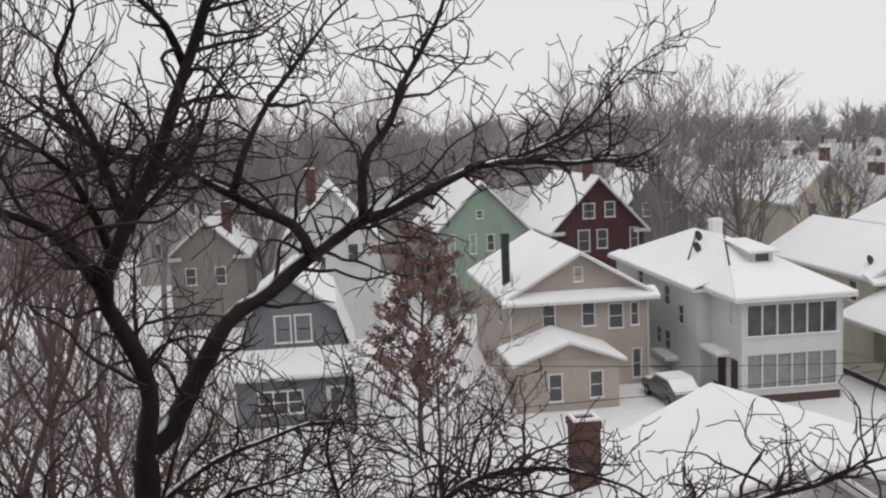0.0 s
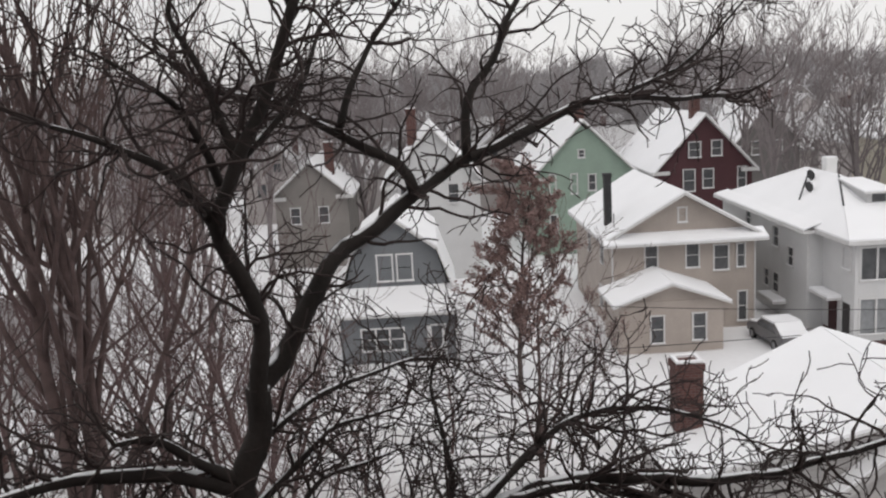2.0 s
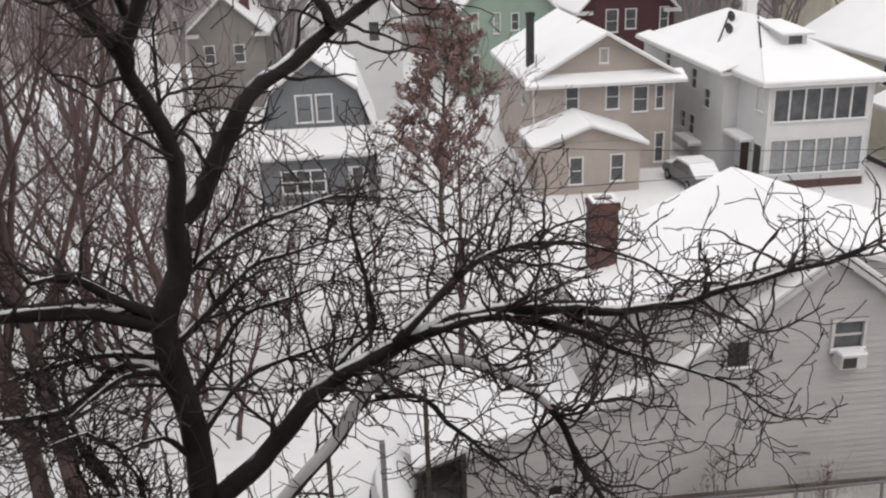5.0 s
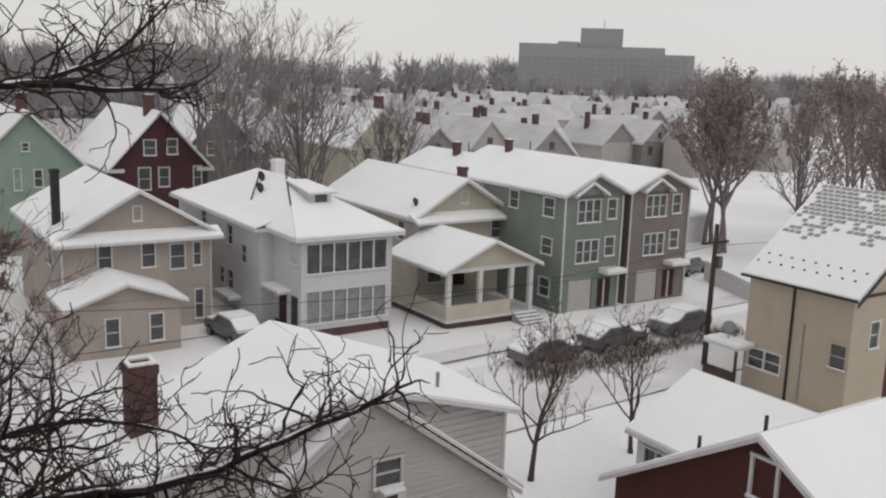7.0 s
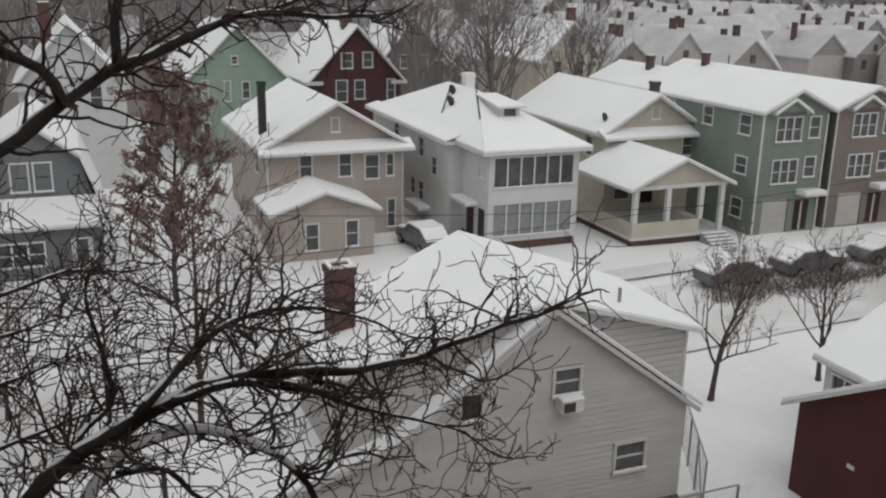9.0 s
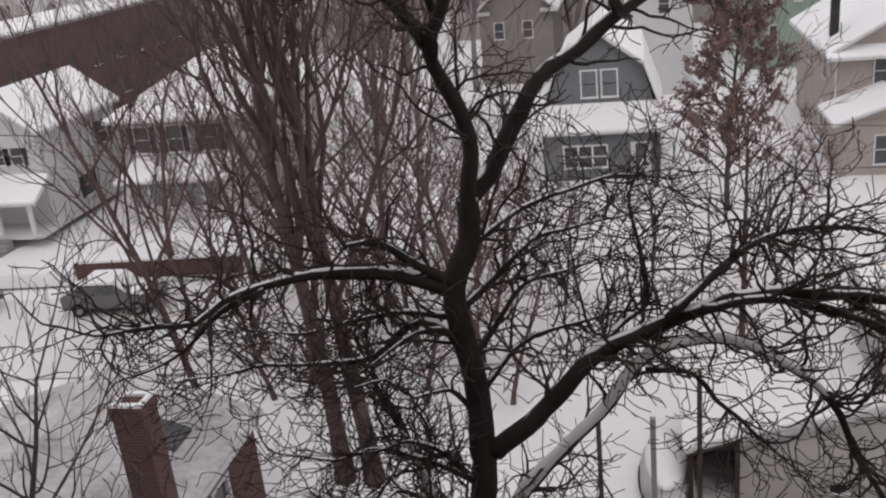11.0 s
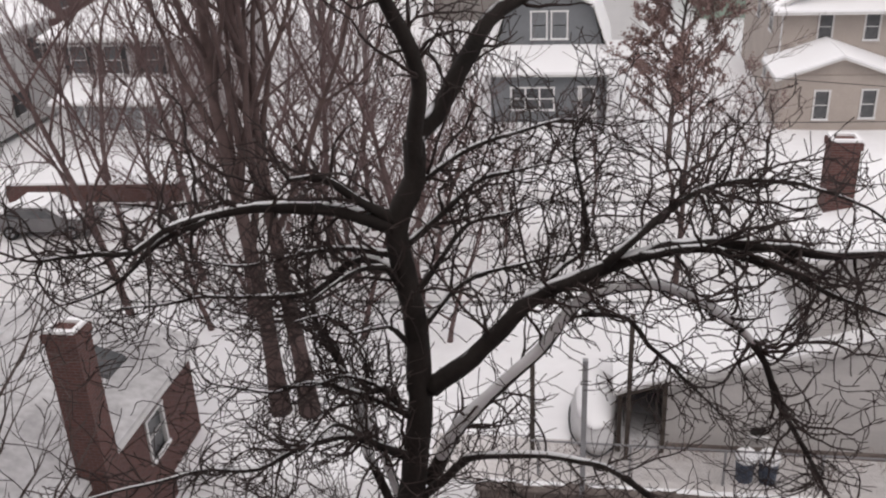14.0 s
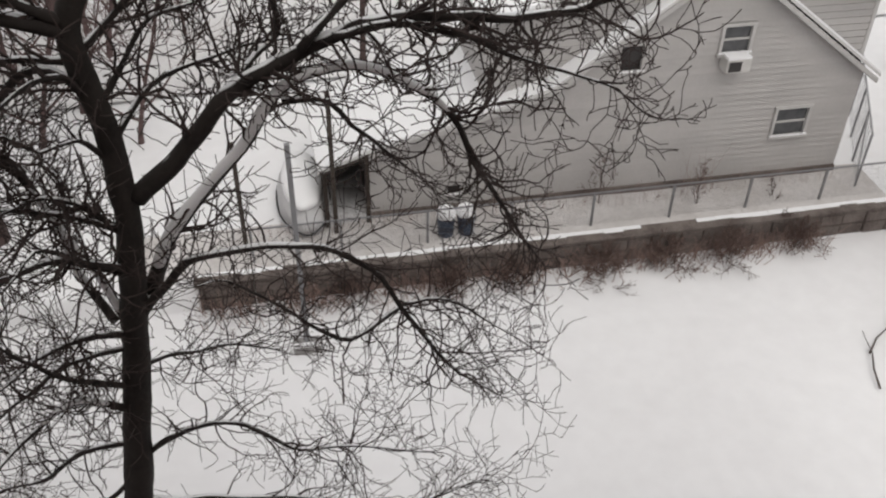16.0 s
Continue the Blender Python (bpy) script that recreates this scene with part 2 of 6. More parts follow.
def walls(name, bm, material, parent, label):
    """Each connected wall of the mesh as a part of its own."""
    bmesh.ops.remove_doubles(bm, verts=bm.verts, dist=0.0005)
    bm.verts.index_update()
    left, made = set(bm.verts), []
    while left:
        seed = min(left, key=lambda v: v.index)
        group, todo = {seed}, [seed]
        while todo:
            v = todo.pop()
            for e in v.link_edges:
                o = e.other_vert(v)
                if o not in group:
                    group.add(o)
                    todo.append(o)
        left -= group
        order = sorted(group, key=lambda v: v.index)
        at = {v: i for i, v in enumerate(order)}
        faces = [[at[v] for v in f.verts] for f in bm.faces if f.verts[0] in group]
        me = bpy.data.meshes.new(name)
        me.from_pydata([tuple(v.co) for v in order], [], faces)
        me.materials.append(material)
        ob = new(name, me)
        ob.parent = parent
        if label:
            ob["label"] = label
        made.append(ob)
    bm.free()
    return made[0]


def thing(name, x, y, z=0.0, rz=0.0, label="", category="", group="", kind=""):
    ob = new(name)
    ob.empty_display_size = 0.3
    ob.matrix_basis = pose(x, y, z, 0, 0, rz)
    return tagged(ob, label, category, group, kind)


def box(bm, x0, x1, y0, y1, z0, z1, bevel=0.0):
    vs = [bm.verts.new((x, y, z)) for x in (x0, x1) for y in (y0, y1) for z in (z0, z1)]
    fs = [bm.faces.new([vs[i] for i in f]) for f in ((0, 1, 3, 2), (4, 6, 7, 5), (0, 4, 5, 1), (2, 3, 7, 6), (0, 2, 6, 4), (1, 5, 7, 3))]
    if bevel:
        es = {e for f in fs for e in f.edges}
        bmesh.ops.bevel(bm, geom=list(es), offset=bevel, segments=2, affect="EDGES")
    return bm


def B(*a, **k):
    return box(bmesh.new(), *a, **k)


def prism(bm, poly, axis, a0, a1):
    """A polygon of (u, z) pairs drawn out along an axis."""
    def at(u, z, a):
        return (u, a, z) if axis == "y" else (a, u, z)
    lo = [bm.verts.new(at(u, z, a0)) for u, z in poly]
    hi = [bm.verts.new(at(u, z, a1)) for u, z in poly]
    bm.faces.new(lo)
    bm.faces.new(hi[::-1])
    for i in range(len(poly)):
        j = (i + 1) % len(poly)
        bm.faces.new((lo[i], hi[i], hi[j], lo[j]))
    return bm


def slab(bm, pts, th):
    """A sloping sheet of that thickness below the given corners."""
    up = [bm.verts.new(p) for p in pts]
    dn = [bm.verts.new((p[0], p[1], p[2] - th)) for p in pts]
    bm.faces.new(up)
    bm.faces.new(dn[::-1])
    for i in range(len(pts)):
        j = (i + 1) % len(pts)
        bm.faces.new((up[i], dn[i], dn[j], up[j]))
    return bm


def lift(pts, d):
    return [(x, y, z + d) for x, y, z in pts]


def roof(parent, faces, th=0.16, snow=0.11, cover=SNOW, inset=0.03):
    """Roof planes as slabs with their edge boards, and the snow that lies on them."""
    for f in faces:
        c = sum((Vector(p) for p in f), Vector()) / len(f)
        r = part("roof_slope", slab(bmesh.new(), f, th), TRIM, parent, "painted eave boards under the snow")
        part("snow_cover", slab(bmesh.new(), lift([tuple(Vector(p) + (c - Vector(p)).normalized() * inset) for p in f], snow), snow - 0.004), cover, r, "even layer of fresh snow")
    return r


def gable_faces(x0, x1, y0, y1, ze, zr, axis="y"):
    if axis == "y":
        m = (x0 + x1) / 2
        return [[(x0, y0, ze), (m, y0, zr), (m, y1, zr), (x0, y1, ze)], [(m, y0, zr), (x1, y0, ze), (x1, y1, ze), (m, y1, zr)]]
    m = (y0 + y1) / 2
    return [[(x0, y0, ze), (x1, y0, ze), (x1, m, zr), (x0, m, zr)], [(x0, m, zr), (x1, m, zr), (x1, y1, ze), (x0, y1, ze)]]


def hip_faces(x0, x1, y0, y1, ze, zr, ya, yb):
    m = (x0 + x1) / 2
    a, b = (m, ya, zr), (m, yb, zr)
    return [[(x0, y0, ze), (x1, y0, ze), a], [(x1, y0, ze), (x1, y1, ze), b, a], [(x1, y1, ze), (x0, y1, ze), b], [(x0, y1, ze), (x0, y0, ze), a, b]]


def panel(bm, u0, u1, z0, z1, at, th, face, holes):
    """A wall with openings: face S has its outside at y = at, W at x = at, E likewise."""
    us = sorted({u0, u1, *[min(max(v, u0), u1) for h in holes for v in h[:2]]})
    zs = sorted({z0, z1, *[min(max(v, z0), z1) for h in holes for v in h[2:]]})
    for i in range(len(us) - 1):
        for j in range(len(zs) - 1):
            mu, mz = (us[i] + us[i + 1]) / 2, (zs[j] + zs[j + 1]) / 2
            if not any(h[0] < mu < h[1] and h[2] < mz < h[3] for h in holes):
                run, top = zs[j], zs[j + 1]
                if face == "S":
                    box(bm, us[i], us[i + 1], at, at + th, run, top)
                elif face == "W":
                    box(bm, at, at + th, us[i], us[i + 1], run, top)
                else:
                    box(bm, at - th, at, us[i], us[i + 1], run, top)
    return bm


TURN = {"S": 0, "W": -90, "E": 90, "N": 180}


def window(parent, u, z, w, h, at, face="S", glass=None, mullions=0, frame_mat=TRIM, sash=True, name="window"):
    """A sash window set in the opening u +- w/2, z to z + h."""
    bm = bmesh.new()
    t = 0.07
    box(bm, -w / 2 - t, -w / 2 + 0.02, -0.05, 0.10, -0.02, h + 0.02)
    box(bm, w / 2 - 0.02, w / 2 + t, -0.05, 0.10, -0.02, h + 0.02)
    box(bm, -w / 2 - t - 0.02, w / 2 + t + 0.02, -0.06, 0.10, h, h + t + 0.02)
    box(bm, -w / 2 - t - 0.03, w / 2 + t + 0.03, -0.10, 0.10, -t, 0.0)
    if sash:
        box(bm, -w / 2, w / 2, 0.0, 0.09, h * 0.5 - 0.025, h * 0.5 + 0.025)
    posts = [-w / 2 + w * (k + 1) / (mullions + 1) for k in range(mullions)]
    if mullions < 3:
        for x in posts:
            box(bm, x - 0.05, x + 0.05, -0.04, 0.10, 0.0, h)
    f = part(name, bm, frame_mat, parent)
    if mullions >= 3:
        for x in posts:
            part("mullion", B(x - 0.05, x + 0.05, -0.04, 0.10, 0.0, h), frame_mat, f)
    loc = (u, at, z) if face in "SN" else (at, u, z)
    f.matrix_basis = pose(*loc, 0, 0, TURN[face])
    sn = bmesh.new()
    box(sn, -w / 2 - t, w / 2 + t, -0.095, -0.055, 0.004, 0.05)
    part("sill_snow", sn, SNOW, f)
    for k in range(mullions + 1):
        a, b = -w / 2 + w * k / (mullions + 1), -w / 2 + w * (k + 1) / (mullions + 1)
        part("pane", B(a + 0.01, b - 0.01, 0.06, 0.075, 0.005, h - 0.005), glass or GLASS, f)
    return f


def hole(u, z, w, h):
    return (u - w / 2, u + w / 2, z, z + h)


def chimney(parent, x, y, z0, z1, w, d, material, cap=True):
    bm = B(x - w / 2, x + w / 2, y - d / 2, y + d / 2, z0, z1)
    box(bm, x - w / 2 - 0.04, x + w / 2 + 0.04, y - d / 2 - 0.04, y + d / 2 + 0.04, z1 - 0.22, z1 - 0.03)
    c = part("chimney", bm, material, parent)
    if cap:
        s = bmesh.new()
        for a in ((-w / 2, w / 2, -d / 2, -d / 2 + 0.12), (-w / 2, w / 2, d / 2 - 0.12, d / 2), (-w / 2, -w / 2 + 0.1, -d / 2 + 0.12, d / 2 - 0.12), (w / 2 - 0.1, w / 2, -d / 2 + 0.12, d / 2 - 0.12)):
            box(s, x + a[0], x + a[1], y + a[2], y + a[3], z1, z1 + 0.07)
        part("snow_rim", s, SNOW, c)
    return c


def tube_data(lines, sides):
    """Vertices and faces of tapered tubes along polylines of (x, y, z, r)."""
    V, F = [], []
    ang = np.arange(sides) * 2 * np.pi / sides
    ca, sa = np.cos(ang)[:, None], np.sin(ang)[:, None]
    for ln in lines:
        P = np.asarray(ln, float)
        d = np.gradient(P[:, :3], axis=0)
        d /= np.linalg.norm(d, axis=1)[:, None] + 1e-9
        ref = np.array([0.31, 0.17, 0.94]) if abs(d[0, 2]) < 0.8 else np.array([0.94, 0.31, 0.17])
        base = len(V)
        for p, t in zip(P, d):
            s = np.cross(t, ref)
            s /= np.linalg.norm(s) + 1e-9
            q = np.cross(s, t)
            V.extend((p[:3] + p[3] * (ca * s + sa * q)).tolist())
        for i in range(len(P) - 1):
            for k in range(sides):
                a, b = base + i * sides + k, base + i * sides + (k + 1) % sides
                F.append((a, b, b + sides, a + sides))
        F.append(tuple(base + k for k in range(sides))[::-1])
        F.append(tuple(base + (len(P) - 1) * sides + k for k in range(sides)))
    return V, F


def tube_part(name, lines, sides, material, parent, label="", smooth=True):
    V, F = tube_data(lines, sides)
    me = bpy.data.meshes.new(name)
    me.from_pydata(V, [], F)
    me.materials.append(material)
    if smooth:
        me.polygons.foreach_set("use_smooth", [True] * len(me.polygons))
    ob = new(name, me)
    if parent:
        ob.parent = parent
    if label:
        ob["label"] = label
    return ob


def spline(pts, step):
    """A smooth line through control points, evenly stepped."""
    P = [Vector(p) for p in pts]
    P = [P[0] * 2 - P[1]] + P + [P[-1] * 2 - P[-2]]
    out = []
    for i in range(1, len(P) - 2):
        n = max(1, int((P[i + 1] - P[i]).length / step))
        for k in range(n):
            t = k / n
            a, b, c, d = P[i - 1], P[i], P[i + 1], P[i + 2]
            out.append(0.5 * (2 * b + (c - a) * t + (2 * a - 5 * b + 4 * c - d) * t * t + (3 * b - a - 3 * c + d) * t ** 3))
    out.append(P[-2])
    return out


# ---- ground ----
def smoothstep(a, b, v):
    t = min(max((v - a) / (b - a), 0.0), 1.0)
    return t * t * (3 - 2 * t)


def road_far(x):
    return 38.6 + 0.07 * x


def ground_z(x, y):
    """Yard below the old wall, lots above it, the street, then gently falling land."""
    z = 0.0
    if y < 19.35:
        z -= 0.75
    z -= 0.12 * smoothstep(29.5, 30.2, y - 0.07 * x) * (1 - smoothstep(38.3, 38.9, y - 0.07 * x))
    n = noise.noise(Vector((x * 0.15, y * 0.15, 0))) * 0.10 + noise.noise(Vector((x * 0.6, y * 0.6, 3))) * 0.03
    return z + n * (1.0 if y < 29 or y > 39 else 0.35)


def build_ground():
    xs = sorted({round(v, 2) for v in [*np.arange(-60, 80, 1.0), *np.arange(-400, -60, 34), *np.arange(80, 700, 40), -2500, -1200, 1200, 2500]})
    ys = sorted({round(v, 2) for v in [*np.arange(-20, 19, 1.0), 19.2, 19.34, 19.36, 19.6, *np.arange(20, 60, 0.8), *np.arange(60, 120, 3), *np.arange(120, 700, 40), -2500, -200, 1200, 2500]})
    V = [(x, y, ground_z(x, y)) for y in ys for x in xs]
    nx = len(xs)
    F = [(j * nx + i, j * nx + i + 1, (j + 1) * nx + i + 1, (j + 1) * nx + i) for j in range(len(ys) - 1) for i in range(nx - 1)]
    me = bpy.data.meshes.new("ground")
    me.from_pydata(V, [], F)
    me.materials.append(YARDSNOW)
    me.polygons.foreach_set("use_smooth", [True] * len(me.polygons))
    tagged(new("ground", me), "snow-covered yards and lots reaching to the horizon", "ground", kind="structure")


build_ground()


def strip(name, y0, y1, x0, x1, z, material, label, cat, th=0.05):
    bm = bmesh.new()
    n = 40
    rows = []
    for i in range(n + 1):
        x = x0 + (x1 - x0) * i / n
        rows.append([bm.verts.new((x, y + 0.07 * x, z + noise.noise(Vector((x * 0.4, y, 1))) * 0.02)) for y in np.linspace(y0, y1, 6)])
    for i in range(n):
        for j in range(5):
            bm.faces.new((rows[i][j], rows[i + 1][j], rows[i + 1][j + 1], rows[i][j + 1]))
    ob = part(name, bm, material, None, smooth=True)
    return tagged(ob, label, cat, kind="structure")


strip("road", 30.2, 38.3, -120, 140, 0.0, ROADSNOW, "street under rutted grey-white slush", "road")
strip("pavement", 39.6, 41.4, -120, 140, 0.13, ROADSNOW, "sidewalk under trodden snow", "pavement")


def side_strip():
    """The trodden strip between the old wall and the grey house."""
    bm = bmesh.new()
    rows = []
    for i in range(45):
        x = -4.0 + i * .5
        rows.append([bm.verts.new((x, y, ground_z(x, max(y, 19.4)) + .03 + .02 * noise.noise(Vector((x, y, 7))))) for y in np.linspace(19.72, 21.75, 7)])
    for a, b in zip(rows, rows[1:]):
        for j in range(6):
            bm.faces.new((a[j], b[j], b[j + 1], a[j + 1]))
    tagged(part("path", bm, MUDSNOW, None, smooth=True), "narrow strip of muddy trodden snow beside the house", "path", kind="structure")


side_strip()


# ---- houses across the street ----
def tan_house():
    X, Y = 15.3, 55.3
    h = thing("house", X, Y, label="two-storey tan clapboard house with a snowy front gable and enclosed porch", category="house")
    x0, x1, d = -4.4, 4.3, 13.0
    wins = [(-2.0, 3.9, .73, 1.55), (.5, 3.92, .76, 1.5), (2.25, 3.68, .86, 1.5), (3.45, 3.8, .45, 1.4), (3.55, .45, .5, 1.8)]
    bm = bmesh.new()
    panel(bm, x0, x1, -.5, 5.9, 0, .2, "S", [hole(*w) for w in wins])
    swins = [(3.0, 3.9, .9, 1.4), (7.5, 3.9, .9, 1.4), (3.5, .9, .9, 1.4)]
    panel(bm, .2, d, -.5, 5.9, x0, .2, "W", [hole(*w) for w in swins])
    panel(bm, .2, d, -.5, 5.9, x1, .2, "E", [])
    box(bm, x0 + .2, x1 - .2, d - .2, d, -.5, 5.9)
    part("wall", bm, TANWALL, h)
    gb = bmesh.new()
    prism(gb, [(x0, 5.9), (x1, 5.9), (0, 8.35)], "y", .35, .5)
    g = part("gable", gb, TANWALL, h)
    window(h, 0, 6.68, .46, .85, .35)
    for w in wins:
        window(h, *w, 0)
    for w in swins:
        window(h, *w, x0, "W")
    roof(h, [[(x0 - .55, -.35, 5.75), (0, -.35, 8.55), (0, d + .4, 8.55), (x0 - .55, d + .4, 5.75)], [(0, -.35, 8.55), (x1 + .55, -.35, 5.75), (x1 + .55, d + .4, 5.75), (0, d + .4, 8.55)]])
    pent = bmesh.new()
    slab(pent, [(x0 - .6, -.75, 5.62), (x1 + .6, -.75, 5.62), (x1 + .6, .33, 6.05), (x0 - .6, .33, 6.05)], .14)
    p = part("pent_eave", pent, TRIM, h)
    sn = bmesh.new()
    slab(sn, [(x0 - .58, -.74, 5.73), (x1 + .58, -.74, 5.73), (x1 + .58, .33, 6.17), (x0 - .58, .33, 6.17)], .10)
    part("snow_cover", sn, SNOW, p)
    chimney(h, -4.0 + .0, 3.0, 5.5, 9.6, .45, .45, DARK, cap=False)
    pw = [(-2.75, .58, .72, 1.55), (-.35, .66, .72, 1.52)]
    pb = bmesh.new()
    panel(pb, -4.9, 1.0, -.5, 3.0, -4.3, .2, "S", [hole(*w) for w in pw])
    box(pb, -4.9, -4.7, -4.1, -.004, -.5, 3.0)
    box(pb, .8, 1.0, -4.1, -.004, -.5, 3.0)
    prism(pb, [(-4.9, 3.0), (1.0, 3.0), (-1.95, 3.9)], "y", -4.25, -4.1)
    p = part("porch", pb, TANWALL, h, "enclosed tan front porch")
    for w in pw:
        window(h, *w, -4.3)
    roof(h, [[(-5.3, -4.7, 2.85), (-1.95, -4.7, 4.05), (-1.95, -.02, 4.05), (-5.3, -.02, 2.85)], [(-1.95, -4.7, 4.05), (1.4, -4.7, 2.85), (1.4, -.02, 2.85), (-1.95, -.02, 4.05)]], th=.12)
    bm = bmesh.new()
    box(bm, -4.0, -3.95, 1.2, 1.25, 6.2, 7.3)
    part("vent_pipe", bm, DARK, h)
    for px in (x0 + .02, x1 - .02):
        part("downpipe", B(px - .04, px + .04, -.1, -.02, 0, 5.5), TRIM, h)
    return h


def white_house():
    X, Y = 25.9, 49.2
    h = thing("house", X, Y, label="white two-storey house with a hip roof and two-tier enclosed porch", category="house")
    bm = bmesh.new()
    n = 6
    holes = [(-2.68, 2.68, 3.98, 5.75), (-2.68, 2.68, .95, 2.9)]
    panel(bm, -3.0, 3.0, .55, 6.1, 0, .2, "S", holes)
    part("porch_side", B(-3.0, -2.8, .2, 4.1, .55, 6.1), WHITEWALL, h)
    part("porch_side", B(2.8, 3.0, .2, 4.1, .55, 6.1), WHITEWALL, h)
    part("porch_wall", bm, WHITEWALL, h, "white enclosed porch walls")
    part("porch_base", B(-2.95, 2.95, .05, 4.0, -.4, .55), DARKBRICK, h, "dark lattice and brick base")
    for z, hh in ((3.98, 1.77), (.95, 1.95)):
        window(h, 0, z, 5.36, hh, 0, mullions=5, glass=CURTAIN if z < 2 else GLASS, sash=False, name="porch_window")
    sw = [(14.4, 4.9, 1.0, 1.0), (9.3, 4.3, .95, 1.25), (6.9, 3.5, .9, 1.15), (10.9, 1.4, .8, 1.1), (9.3, 1.3, 1.0, 1.25)]
    bm = bmesh.new()
    panel(bm, 4.3, 20, -.3, 6.1, -3.8, .2, "W", [hole(*w) for w in sw])
    panel(bm, -3.8, 3.6, -.3, 6.1, 4.1, .2, "S", [hole(-2.2, 0.3, 1.0, 2.05)])
    panel(bm, 4.3, 20, -.3, 6.1, 3.6, .2, "E", [])
    box(bm, -3.6, 3.4, 19.8, 20, -.3, 6.1)
    part("wall", bm, WHITEWALL, h)
    for w in sw:
        window(h, *w, -3.8, "W")
    part("door", B(-3.06, -3.004, 2.1, 3.1, .32, 2.4), DOORRED, h, "dark red front door")
    part("screen_door", B(-3.06, -3.004, .5, 1.3, .32, 2.5), SCREEN, h, "dark screened side light")
    part("door_post", B(-3.09, -3.004, 1.45, 1.6, .32, 2.5), TRIM, h)
    window(h, .95, 4.45, .9, 1.2, -3.03, "W")
    bm = bmesh.new()
    box(bm, -3.85, -3.004, 1.5, 4.05, 2.55, 2.68)
    c = part("door_canopy", bm, TRIM, h)
    part("snow_cover", B(-3.82, -3.01, 1.53, 4.02, 2.684, 2.82), SNOW, c)
    part("side_canopy", B(-4.7, -3.81, 7.4, 10.2, .95, 1.1), TRIM, h)
    part("side_canopy_snow", B(-4.68, -3.83, 7.42, 10.18, 1.104, 1.22), SNOW, h)
    part("front_step", B(-4.0, -3.004, 1.6, 4.05, -.2, .28), CONCRETE, h)
    roof(h, hip_faces(-3.65, 3.65, -.6, 20.6, 6.25, 8.65, 9.0, 14.0), th=.22)
    bm = bmesh.new()
    slab(bm, [(-4.35, 3.7, 6.2), (-3.6, 3.7, 6.2), (-3.6, 20.5, 6.3), (-4.35, 20.5, 6.3)], .2)
    e = part("side_eave", bm, TRIM, h)
    sn = bmesh.new()
    slab(sn, [(-4.32, 3.72, 6.3), (-3.3, 3.72, 6.68), (-3.3, 20.4, 6.68), (-4.32, 20.4, 6.4)], .09)
    part("snow_cover", sn, SNOW, e)
    bm = bmesh.new()
    panel(bm, -.45, .95, 7.2, 8.2, 4.2, .15, "S", [hole(.25, 7.5, .9, .58)])
    box(bm, -.45, -.3, 4.36, 7.5, 7.2, 8.2)
    box(bm, .8, .95, 4.36, 7.5, 7.2, 8.2)
    part("dormer", bm, WHITEWALL, h, "small roof dormer")
    window(h, .25, 7.5, .9, .58, 4.2, sash=False)
    roof(h, [[(-.75, 3.85, 8.22), (1.25, 3.85, 8.22), (1.0, 8.0, 8.55), (-.5, 8.0, 8.55)]], th=.1, snow=.08)
    chimney(h, .5, 11.5, 8.0, 9.55, .7, .7, WHITE)
    for dx, dy, dz in ((-1.7, 9.3, 7.55), (-.9, 11.0, 8.1)):
        bm = bmesh.new()
        bmesh.ops.create_cone(bm, cap_ends=True, segments=20, radius1=.36, radius2=.3, depth=.07, matrix=pose(dx, dy, dz + .45, 70, 0, 30))
        box(bm, dx - .02, dx + .02, dy - .02, dy + .02, dz - .3, dz + .42)
        part("satellite_dish", bm, DARK, h, "grey satellite dish")
    for k, (a, b) in enumerate((((-2.4, 9.2, 7.22), (-.4, 12.6, 8.54)), ((-1.9, 4.0, 7.52), (-.1, 8.75, 8.72)))):
        a, b = Vector(a), Vector(b)
        ln = [(*(a.lerp(b, t)), .06) for t in (0, .5, 1)]
        tube_part("ridge_strip", ln and [ln], 5, SHINGLE, h)
    for px, py in ((-3.83, 4.3), (3.03, .1)):
        part("downpipe", B(px - .05, px + .05, py - .1, py, 0, 6.0), TRIM, h)
    return h


